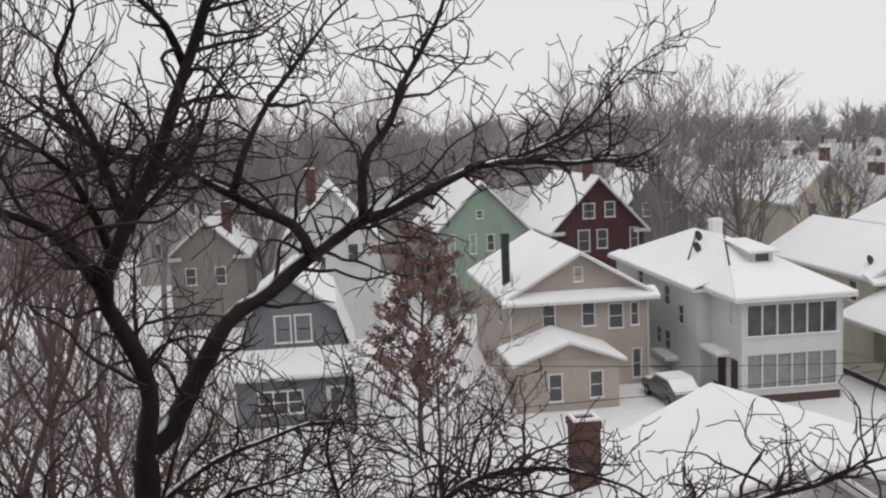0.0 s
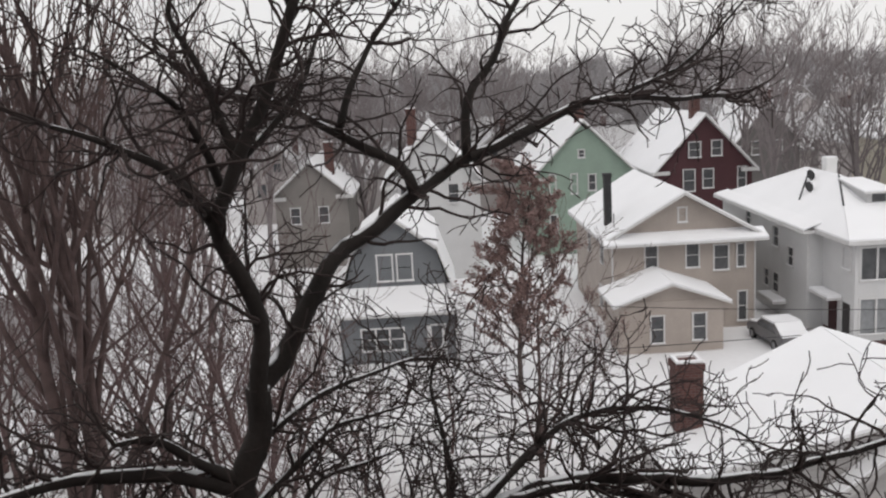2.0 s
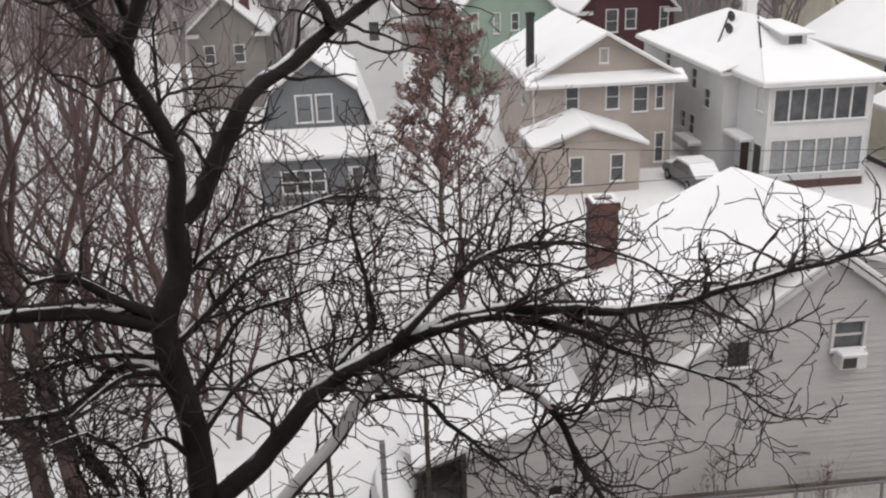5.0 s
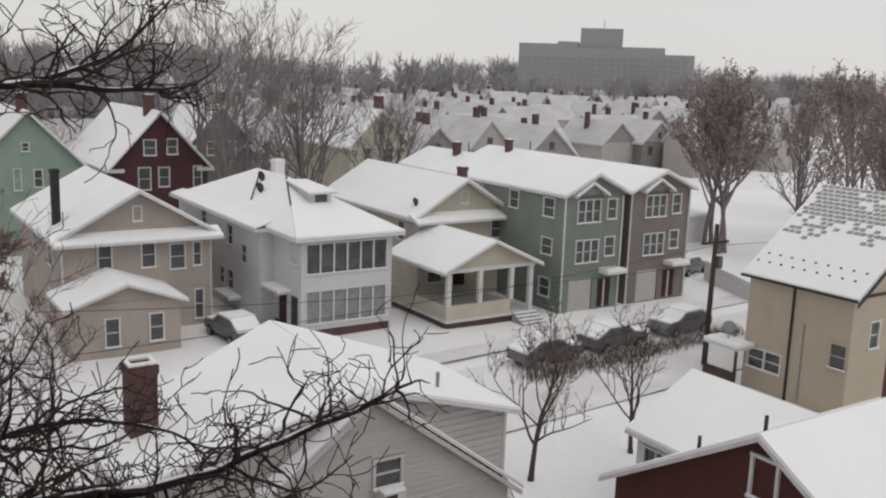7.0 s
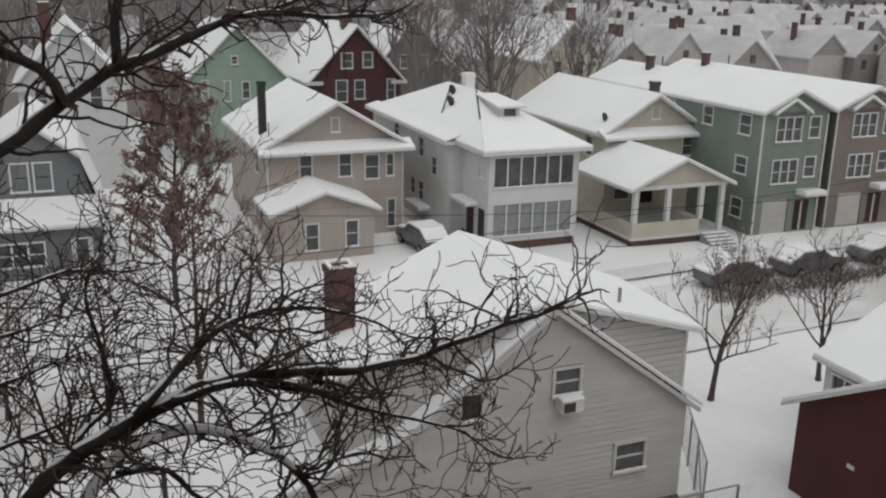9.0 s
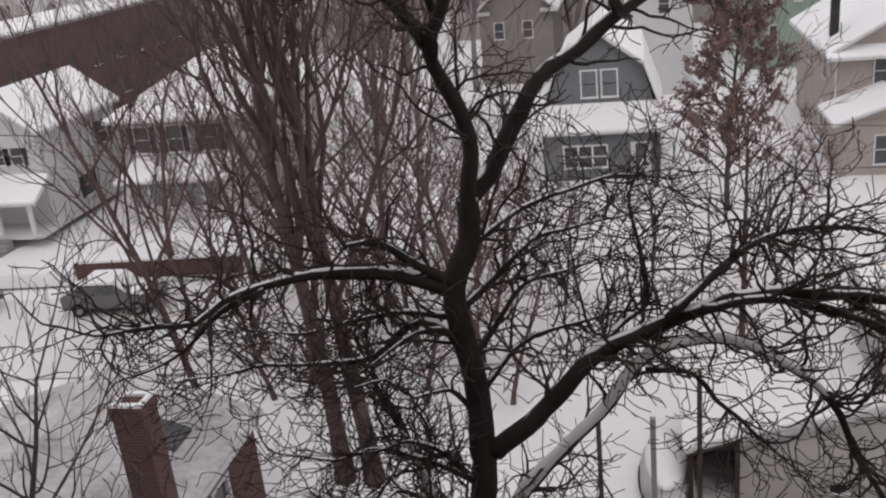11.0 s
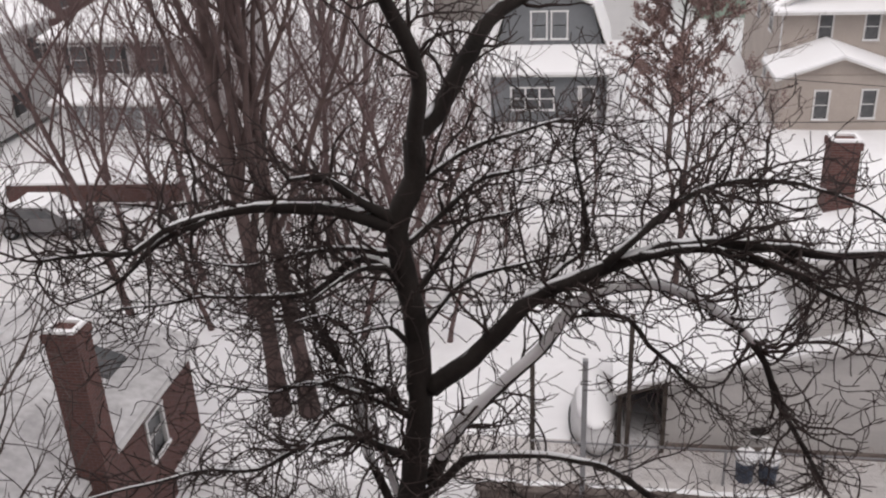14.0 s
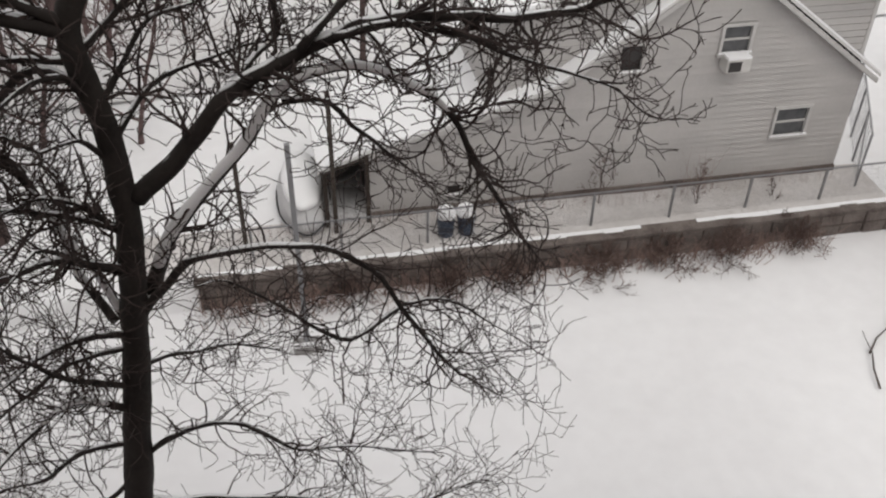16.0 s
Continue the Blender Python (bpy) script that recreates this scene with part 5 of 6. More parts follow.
    limb("limb", 0.035, 0.010, (-0.84, 6.80, 16.47), (-0.93, 6.61, 16.75), (-1.06, 6.40, 16.91), (-1.18, 6.20, 17.09))
    limb("limb", 0.040, 0.010, (-1.30, 6.79, 15.45), (-1.49, 6.77, 16.07), (-1.67, 6.75, 16.49), (-1.54, 6.80, 16.87), (-1.59, 6.82, 17.13))
    limb("limb", 0.100, 0.020, (-1.33, 7.04, 11.30), (-0.84, 7.05, 11.73), (-0.41, 7.05, 12.24), (0.08, 7.07, 12.53), (0.56, 7.08, 12.70), (0.76, 7.02, 12.82), (1.22, 7.03, 12.85), (1.95, 7.10, 12.74), (2.51, 7.13, 12.74), (3.03, 7.15, 12.84), (3.80, 7.24, 12.94), (4.36, 7.27, 13.07))
    limb("limb", 0.045, 0.008, (0.51, 6.93, 12.75), (1.01, 6.91, 12.85), (1.74, 6.95, 12.62), (2.39, 6.97, 12.31), (3.01, 6.97, 12.06), (3.38, 6.92, 11.75))
    limb("limb", 0.045, 0.008, (0.23, 6.96, 12.65), (0.74, 7.15, 13.08), (1.27, 7.35, 13.28), (1.84, 7.55, 13.17), (2.52, 7.78, 12.86), (2.88, 7.93, 12.49))
    limb("limb", 0.040, 0.010, (-0.47, 7.10, 12.20), (-0.12, 7.33, 12.45), (0.09, 7.52, 12.52), (0.04, 7.66, 12.96), (-0.06, 7.78, 13.40), (0.09, 7.96, 13.75))
    limb("limb", 0.035, 0.008, (-1.39, 7.02, 11.92), (-1.22, 7.18, 12.10), (-0.94, 7.36, 12.33), (-0.54, 7.57, 12.34), (-0.12, 7.78, 12.35), (0.26, 7.99, 12.31), (0.64, 8.20, 12.45))
    limb("snowy", 0.085, 0.014, (-1.40, 7.17, 10.10), (-1.22, 7.13, 10.57), (-0.88, 7.12, 11.05), (-0.44, 7.13, 11.55), (-0.07, 7.13, 12.08), (0.28, 7.13, 12.34), (0.78, 7.16, 12.33), (1.30, 7.19, 12.07), (1.57, 7.17, 11.75), (1.76, 7.12, 11.35), (2.01, 7.09, 10.89), (2.50, 7.12, 10.05))
    limb("limb", 0.035, 0.008, (0.04, 7.22, 12.04), (0.45, 7.22, 12.01), (0.63, 7.16, 11.78), (0.92, 7.14, 11.49), (1.31, 7.13, 11.12))
    limb("limb", 0.055, 0.016, (-1.59, 7.02, 9.84), (-1.11, 6.95, 10.48), (-0.77, 6.84, 10.72), (-0.35, 6.75, 10.80), (0.27, 6.71, 10.76), (0.72, 6.63, 10.47), (0.97, 6.50, 10.07), (1.29, 6.39, 9.55), (1.53, 6.26, 9.29))
    limb("limb", 0.030, 0.006, (0.98, 6.74, 9.86), (0.57, 6.49, 9.81), (0.34, 6.29, 9.97), (-0.15, 6.02, 10.68), (-0.56, 5.78, 11.24), (-0.84, 5.56, 11.41))
    limb("limb", 0.025, 0.005, (1.01, 6.74, 9.89), (1.37, 6.56, 10.07), (1.80, 6.39, 9.89), (2.31, 6.24, 9.51))
    limb("limb", 0.040, 0.010, (-1.53, 7.04, 12.71), (-1.19, 7.25, 12.97), (-0.90, 7.45, 13.20), (-0.52, 7.68, 13.23), (-0.06, 7.92, 13.27))
    limb("limb", 0.040, 0.010, (-1.49, 7.05, 13.20), (-1.11, 7.32, 13.46), (-0.70, 7.61, 13.56), (-0.21, 7.91, 13.62), (0.25, 8.20, 13.47))
    limb("limb", 0.035, 0.010, (-1.51, 7.04, 12.15), (-1.16, 7.18, 12.64), (-0.95, 7.29, 12.86), (-0.61, 7.42, 12.91), (-0.26, 7.56, 13.01))
    limb("limb", 0.040, 0.010, (-1.57, 7.03, 12.66), (-2.04, 7.12, 12.67), (-2.54, 7.20, 12.57), (-3.06, 7.28, 12.41), (-3.66, 7.33, 12.41))
    limb("limb", 0.040, 0.010, (-1.54, 7.04, 10.97), (-1.99, 7.16, 11.09), (-2.50, 7.26, 11.15), (-3.07, 7.35, 10.95), (-3.68, 7.43, 10.96))
    limb("limb", 0.040, 0.010, (-1.46, 6.95, 15.24), (-1.57, 6.69, 15.72), (-1.79, 6.39, 16.03), (-2.04, 6.09, 16.26))
    limb("limb", 0.035, 0.008, (-1.29, 6.89, 15.48), (-1.09, 7.15, 15.69), (-0.85, 7.41, 16.05), (-0.77, 7.64, 16.39), (-0.51, 7.91, 16.71))
    limb("limb", 0.080, 0.015, (-1.55, 7.03, 12.91), (-2.00, 6.79, 13.19), (-2.47, 6.54, 13.30), (-2.97, 6.28, 13.29), (-3.25, 6.08, 13.27), (-3.41, 5.91, 13.17), (-3.61, 5.72, 13.23), (-3.92, 5.52, 13.24))
    limb("limb", 0.035, 0.010, (-2.94, 6.27, 13.28), (-3.29, 6.12, 13.15), (-3.57, 5.98, 12.88), (-3.97, 5.81, 12.73))
    limb("limb", 0.060, 0.020, (-1.55, 7.03, 12.97), (-1.84, 6.79, 13.31), (-2.07, 6.56, 13.56), (-2.25, 6.34, 13.62))
    limb("limb", 0.050, 0.010, (-1.53, 7.04, 12.43), (-1.90, 7.09, 12.59), (-2.36, 7.12, 12.24), (-2.85, 7.14, 12.16), (-3.54, 7.11, 12.12), (-4.30, 7.07, 12.02))
    limb("limb", 0.050, 0.010, (-1.55, 7.03, 10.46), (-2.04, 6.77, 10.90), (-2.41, 6.54, 10.94), (-2.83, 6.30, 10.85), (-3.25, 6.06, 10.96), (-3.80, 5.79, 10.95), (-4.27, 5.53, 10.93))
    limb("snowy", 0.050, 0.020, (-1.62, 7.02, 9.63), (-1.88, 7.14, 10.49), (-2.13, 7.26, 11.02), (-2.38, 7.38, 11.46), (-2.57, 7.52, 11.89), (-2.63, 7.69, 12.17))
    limb("snowy", 0.050, 0.015, (-1.82, 6.97, 8.67), (-2.27, 6.60, 9.26), (-2.59, 6.26, 9.26), (-2.85, 5.94, 9.22), (-3.11, 5.62, 9.13))
    limb("limb", 0.040, 0.008, (-1.90, 6.95, 7.92), (-1.27, 6.86, 8.41), (-0.79, 6.73, 8.50), (-0.23, 6.62, 8.13), (0.50, 6.56, 8.04), (1.26, 6.50, 7.84))
    limb("limb", 0.045, 0.010, (-1.52, 7.04, 10.47), (-1.84, 6.65, 10.96), (-2.07, 6.29, 11.35), (-2.29, 5.92, 11.27))
    limb("limb", 0.040, 0.008, (-2.03, 6.91, 7.28), (-1.07, 6.74, 7.27), (-0.05, 6.58, 7.23), (0.84, 6.39, 7.04), (1.79, 6.22, 7.56))
    limb("snowy", 0.050, 0.020, (-1.80, 7.08, 9.83), (-2.04, 7.24, 10.35), (-2.17, 7.44, 10.80), (-2.33, 7.62, 11.08), (-2.53, 7.80, 11.37), (-2.82, 7.96, 11.67))
    limb("limb", 0.045, 0.010, (-1.65, 7.01, 9.71), (-2.06, 6.70, 10.00), (-2.41, 6.41, 10.06), (-2.67, 6.14, 10.02), (-2.96, 5.86, 10.10))
    limb("limb", 0.040, 0.010, (-1.68, 7.00, 9.55), (-2.28, 7.01, 9.43), (-2.75, 7.04, 9.08), (-3.19, 7.09, 8.69), (-3.76, 7.10, 8.26))
    limb("limb", 0.040, 0.010, (-1.77, 6.98, 8.99), (-2.22, 6.52, 9.68), (-2.40, 6.14, 10.32), (-2.51, 5.76, 10.97))
    limb("limb", 0.040, 0.010, (-1.90, 6.95, 8.21), (-2.46, 6.99, 8.10), (-2.98, 7.04, 7.67), (-3.50, 7.09, 7.53), (-4.03, 7.14, 6.97))
    limb("limb", 0.045, 0.010, (-1.54, 7.04, 12.31), (-1.64, 6.86, 12.63), (-1.82, 6.66, 12.69), (-2.01, 6.46, 12.63), (-2.23, 6.25, 12.55))
    limb("limb", 0.040, 0.010, (-1.48, 7.05, 10.86), (-1.80, 7.13, 11.17), (-2.16, 7.19, 11.29), (-2.55, 7.25, 11.12), (-2.92, 7.31, 11.05))
    limb("limb", 0.035, 0.010, (-1.43, 7.06, 11.65), (-1.67, 6.87, 12.02), (-1.94, 6.68, 12.06), (-2.10, 6.51, 12.33), (-2.33, 6.32, 12.37))
    limb("limb", 0.035, 0.010, (-1.99, 6.92, 7.67), (-2.53, 6.93, 7.19), (-3.05, 6.93, 7.10), (-3.61, 6.93, 6.82))
    limb("limb", 0.035, 0.008, (-1.75, 7.19, 9.07), (-1.28, 7.58, 8.85), (-0.77, 7.99, 8.46), (-0.27, 8.38, 7.89))
    for level in sorted(twigs):
        tube_part("crown", twigs[level], 4 if level == 1 else 3, HEROTWIG, h, smooth=level == 1)["kind"] = "stuff"
    return h


hero_tree()

# mid-distance trees
bare_tree("tree", -8.4, 22.5, 0, 22.5, 21, "tall twin-trunked bare tree with upswept limbs", TWINBARK, trunks=2, r=.27, limbs=16, first=.3, spread=(14, 38), up=.2, kids=(7, 6, 4), rmin=.011, lean=.03)
bare_tree("tree", -10.5, 9.9, -.75, 13.4, 22, "bare tree with long grey twigs before the brick house", GRAYBARK, r=.15, limbs=20, first=.42, spread=(25, 62), kids=(6, 5, 4), up=.1, rmin=.006, reach=.72)
bare_tree("tree", 3.3, 30.5, 0, 11.0, 23, "slender bare tree with sweeping branches", TWINBARK, r=.14, limbs=14, first=.25, spread=(22, 58), kids=(6, 6, 4), up=.07, rmin=.009)
bare_tree("tree", 22.8, 27.3, 0, 7.0, 24, "small bare street tree with fine twigs", GRAYBARK, group="street trees", r=.13, limbs=13, first=.2, spread=(30, 65), kids=(7, 7, 5), rmin=.009, leaves=500, leaf_mat=DEADLEAF, leaf=.09)
bare_tree("tree", 28.4, 27.5, 0, 6.2, 25, "small bare street tree with a round crown", GRAYBARK, group="street trees", r=.12, limbs=12, first=.25, spread=(30, 68), kids=(7, 7, 5), rmin=.009)
bare_tree("tree", 4.3, 46.0, -.3, 14.2, 26, "tree still holding thin rust-brown leaves", GRAYBARK, r=.16, limbs=34, first=.18, spread=(34, 66), kids=(7, 6, 4), rmin=.01, leaves=21000, leaf_mat=DEADLEAF, leaf=.125, up=.07, reach=.46)
bare_tree("tree", -3.4, 44.0, -.3, 3.6, 27, "low bare shrub tree before the porch", GRAYBARK, r=.08, limbs=8, first=.15, spread=(25, 60), kids=(5, 5, 4), rmin=.008)
bare_tree("tree", 9.0, 48.0, -.2, 4.5, 29, "brown shrub against the tan house", GRAYBARK, r=.06, limbs=8, first=.1, spread=(25, 60), kids=(5, 5, 4), rmin=.008, leaves=700, leaf_mat=DEADLEAF, leaf=.1)


def wall_bushes():
    for k, (x, y, z, hgt) in enumerate(((1.4, 18.9, -.75, .9), (4.2, 18.8, -.75, 1.0), (6.0, 18.9, -.75, .9), (8.6, 18.7, -.75, 1.1), (10.5, 18.8, -.75, 1.0), (12.3, 18.7, -.75, 1.2), (14.6, 19.0, -.75, 1.1), (12.1, 20.5, -.05, 1.9), (9.2, 21.0, -.05, 2.3), (14.5, 20.6, -.05, 1.0), (6.6, 20.7, -.05, .9))):
        low = z < -.5
        bare_tree("bush", x, y, z, hgt, 70 + k, "low brown twiggy bush below the old wall" if low else "thin bare shrub between the fence and the grey house", WEEDBARK, "bushes along the old wall", r=.02, limbs=26 if low else 8, first=.03, spread=(20, 72) if low else (10, 35), kids=(6, 6, 4) if low else (4, 4, 3), rmin=.006, up=.06, reach=1.5 if low else .8)


wall_bushes()


def brush():
    kinds = [bare_tree("tree", -14.5, 25.0, 0, 19.0, 51, "tall reddish-brown bare tree", BRUSH, "bare trees beside the street", r=.15, limbs=15, first=.18, spread=(18, 48), up=.14, kids=(7, 7, 5), rmin=.009),
             bare_tree("tree", -8.5, 31.0, 0, 9.0, 52, "dense reddish-brown bare thicket tree", BRUSH, "bare trees beside the street", r=.11, limbs=12, first=.1, spread=(25, 60), up=.08, kids=(6, 6, 4), rmin=.009)]
    rng = random.Random(14)
    for k, x, y, s in ((0, -19.5, 34, .75), (0, -9.8, 33, .95), (1, -7.5, 27, 1.0), (1, -9.0, 36, 1.1), (1, -5.6, 30, .95), (1, -11.5, 38, 1.1), (1, -13, 36, 1.0), (1, -4.5, 27, .85), (1, -17.5, 42.5, .8), (1, -6.5, 40, .7), (1, .5, 38.5, .7), (1, 6.5, 40, .6), (0, -6.4, 29.5, .85), (0, -12.0, 28.5, 1.0), (0, -17, 36, .95), (1, -10.5, 33.5, 1.1), (1, -14.5, 31, 1.15), (1, -7, 35.5, 1.0), (1, -11, 40.5, 1.0), (1, -16, 39, 1.0), (1, -20.5, 38.5, .9), (0, -23, 40, .85), (1, -10.5, 26.5, .9), (1, -6.0, 33.5, 1.05), (1, -8.2, 38.5, .95), (1, -3.0, 35.0, .7), (1, -12.8, 27.0, .95)):
        copy_thing(kinds[k], pose(x, y, 0, 0, 0, rng.uniform(0, 360)) @ Matrix.Diagonal((s, s, s, 1)))


brush()


def tree_stand():
    kinds = [bare_tree("tree", 27.5, 74, -.5, 21.5, 31, "tall bare tree behind the houses", HAZEBARK, "bare trees behind the houses", limbs=15, first=.28, spread=(20, 50), kids=(8, 8, 5), rmin=.018, r=.32),
             bare_tree("tree", 36.5, 77, -.5, 19.0, 32, "wide bare tree behind the houses", HAZEBARK, "bare trees behind the houses", limbs=14, first=.2, spread=(30, 65), kids=(8, 8, 5), rmin=.018, r=.3, trunks=2),
             bare_tree("tree", 31.5, 80, -.5, 17.5, 33, "bare tree behind the houses", HAZEBARK, "bare trees behind the houses", limbs=14, first=.2, spread=(28, 60), kids=(8, 8, 5), rmin=.018, r=.28)]
    rng = random.Random(8)
    spots = [(29, 86, .95), (44.5, 76, .8), (16, 96, .85), (-14, 80, .9), (-22, 74, .95), (-30, 88, 1.0), (-19, 66, .8), (-38, 96, 1.0), (-6, 92, 1.0), (4, 104, 1.0), (12, 108, 1.0), (-12, 112, 1.05), (-26, 118, 1.05), (-46, 110, 1.0), (33, 120, 1.05), (-1, 122, 1.0), (9, 126, 1.05), (19, 124, 1.05), (54, 112, .8), (-34, 70, .8), (-15, 62, .75)]
    for x, y, s in spots:
        copy_thing(rng.choice(kinds), pose(x, y, -.5, 0, 0, rng.uniform(0, 360)) @ Matrix.Diagonal((s, s, s, 1)))


tree_stand()


def leafy_stand():
    kinds = [bare_tree("tree", 70, 58, -.5, 16.0, 41, "tall tree with a dense reddish winter crown", ROSEBARK, "trees by the parking lot", limbs=16, first=.35, spread=(25, 60), kids=(7, 6, 5), rmin=.014, r=.28, leaves=9000, leaf_mat=ROSELEAF, leaf=.2, trunks=2),
             bare_tree("tree", 77, 55, -.5, 15.5, 42, "tall bare tree by the parking lot", ROSEBARK, "trees by the parking lot", limbs=14, first=.3, spread=(25, 58), kids=(7, 6, 5), rmin=.014, r=.24, leaves=2600, leaf_mat=ROSELEAF, leaf=.18)]
    rng = random.Random(9)
    for i, (x, y, s) in enumerate(((73, 62, .95), (84, 60, .9), (88, 52, .95), (95, 60, 1.0), (80, 47, .8), (70, 47, .7), (102, 66, 1.05))):
        copy_thing(kinds[i % 2], pose(x, y, -.5, 0, 0, rng.uniform(0, 360)) @ Matrix.Diagonal((s, s, s, 1)))


leafy_stand()


def far_woods():
    """The wooded skyline: thousands of thin upright sprays in one mesh."""
    rng = random.Random(3)
    lines = []
    for band, (y0, hh, count) in enumerate(((150, 17, 520), (215, 20, 460), (320, 24, 460), (560, 36, 620))):
        for i in range(count):
            x = rng.uniform(-.95, .55 if band < 2 else 1.6) * y0
            if band < 2 and x > .32 * y0:
                continue
            y = y0 + rng.uniform(-12, 12)
            h = hh * rng.uniform(.6, 1.1) * (.85 + .3 * noise.noise(Vector((x * .02, band, 0))))
            w = h * .38
            s = y0 / 150
            lines.append([(x, y, -1, .25 * s), (x, y, h * .5, .15 * s), (x, y, h * .9, .04 * s)])
            for k in range(16):
                a, f = rng.uniform(0, 6.28), rng.uniform(.25, .8)
                b = Vector((x, y, h * f * .8))
                e = b + Vector((math.cos(a) * w * rng.uniform(.4, 1), math.sin(a) * w * .6, h * rng.uniform(.1, .4) * (1.1 - f * .4)))
                m = b.lerp(e, .5) + Vector((0, 0, -h * .02))
                lines.append([(*b, .09 * s), (*m, .06 * s), (*e, .02 * s)])
                for q in range(3):
                    e2 = m + Vector((rng.gauss(0, w * .25), rng.gauss(0, w * .2), h * rng.uniform(.05, .18)))
                    lines.append([(*m, .05 * s), (*e2, .018 * s)])
    o = tube_part("far_woods", lines, 3, HAZEWOOD, None, smooth=False)
    tagged(o, "bare woods along the skyline, paled for haze", "woods", kind="stuff")


far_woods()


# ---- yard, fences and small things ----
def retaining_wall():
    h = thing("retaining_wall", 8.0, 19.35, -.75, label="old stained retaining wall with snow on its coping", category="wall")
    x = -10.5
    rng = random.Random(2)
    while x < 12:
        w = rng.uniform(.5, .95)
        for row in range(2):
            bm = B(x, min(x + w - .02, 12), -.06 - rng.uniform(0, .05), .3, row * .4, row * .4 + .385, bevel=.02)
            part("stone", bm, WALLSTONE, h)
        x += w
    c = part("coping", B(-10.6, 12.1, -.12, .34, .80, .90, bevel=.015), WALLSTONE, h)
    bm = bmesh.new()
    for k in range(40):
        a = -10.5 + k * .565
        if rng.random() < .93:
            box(bm, a, a + .56, .12 + rng.uniform(0, .1), .33, .903, .912 + rng.uniform(0, .015))
    o = part("snow_cover", bm, SNOW, c)
    o["kind"] = "stuff"


def weeds():
    rng = random.Random(6)
    lines = []
    for i in range(1500):
        x = rng.uniform(-2.5, 15.5)
        if rng.random() > .5 + .5 * noise.noise(Vector((x * .9, 0, 0))):
            continue
        y = 19.2 - abs(rng.gauss(0, .35))
        p = Vector((x, y, -.8))
        d = Vector((rng.gauss(0, .35), rng.gauss(-.1, .35), 1))
        l = rng.uniform(.3, 1.0)
        lines.append([(*p, .013), (*(p + d * l * .6), .010), (*(p + d * l + Vector((rng.gauss(0, .1), rng.gauss(0, .1), 0))), .003)])
        for q in range(3):
            b = p + d * l * rng.uniform(.3, .8)
            lines.append([(*b, .005), (*(b + Vector((rng.gauss(0, .2), rng.gauss(0, .2), rng.uniform(.05, .3)))), .002)])
    for i in range(420):
        x, y = rng.uniform(-1, 17), rng.uniform(20.9, 21.5)
        p = Vector((x, y, -.1))
        d = Vector((rng.gauss(0, .2), rng.gauss(0, .2), 1))
        l = rng.uniform(.2, .7) * (2.4 if abs(x - 12.2) < .5 else 1)
        lines.append([(*p, .006), (*(p + d * l * .6), .004), (*(p + d * l), .002)])
    o = tube_part("dead_weeds", lines, 3, WEED, None, smooth=False)
    tagged(o, "brown dead weeds along the old wall", "weeds", kind="stuff")


def chain_fence():
    h = thing("chain_link_fence", 8.0, 20.1, 0, label="low rusty chain-link fence above the wall", category="fence")
    for k in range(9):
        x = -9 + k * 2.4
        part("post", B(x - .03, x + .03, -.03, .03, -.2, 1.12), METAL, h)
    part("top_rail", B(-9.2, 10.2, -.02, .02, 1.124, 1.165), METAL, h)
    lines = []
    for k in range(190):
        x = -9 + k * .1
        lines.append([(x, 0, .05, .0022), (x + .5, 0, .6, .0022), (x + 1.0, 0, 1.1, .0022)])
        lines.append([(x + 1.0, .006, .05, .0022), (x + .5, .006, .6, .0022), (x, .006, 1.1, .0022)])
    tube_part("mesh", lines, 3, METAL, h, smooth=False)["kind"] = "stuff"
    t = thing("chain_link_fence", 17.3, 20.6, 0, 62, label="tall chain-link fence running beside the grey house", category="fence")
    for k in range(5):
        part("post", B(k * 1.5 - .03, k * 1.5 + .03, -.03, .03, -.3, 1.85), METAL, t)
    part("top_rail", B(-.1, 6.1, -.02, .02, 1.854, 1.9), METAL, t)
    lines = []
    for k in range(55):
        lines.append([(k * .1, 0, .05, .0022), (k * .1 + .5, 0, 1.8, .0022)])
        lines.append([(k * .1 + .5, .006, .05, .0022), (k * .1, .006, 1.8, .0022)])
    tube_part("mesh", lines, 3, METAL, t, smooth=False)["kind"] = "stuff"
    part("brace", prism(bmesh.new(), [(0, .1), (.06, .1), (1.5, 1.7), (1.44, 1.7)], "y", -.02, .02), METAL, t)


def bin_thing(x, y):
    h = thing("wheelie_bin", x, y, -.02, label="dark plastic bin capped with snow", category="bin", group="bins by the fence")
    bm = bmesh.new()
    bmesh.ops.create_cone(bm, cap_ends=True, segments=18, radius1=.21, radius2=.26, depth=.75, matrix=Matrix.Translation((0, 0, .375)))
    part("body", bm, BINBLUE, h, smooth=False)
    bm = bmesh.new()
    bmesh.ops.create_cone(bm, cap_ends=True, segments=18, radius1=.285, radius2=.27, depth=.06, matrix=Matrix.Translation((0, 0, .784)))
    part("lid", bm, BINBLUE, h)
    bm = bmesh.new()
    bmesh.ops.create_uvsphere(bm, u_segments=18, v_segments=9, radius=.29, matrix=Matrix.Translation((0, 0, .80)) @ Matrix.Diagonal((1, 1, .8, 1)))
    part("snow_cap", bm, SNOW, h, smooth=True)


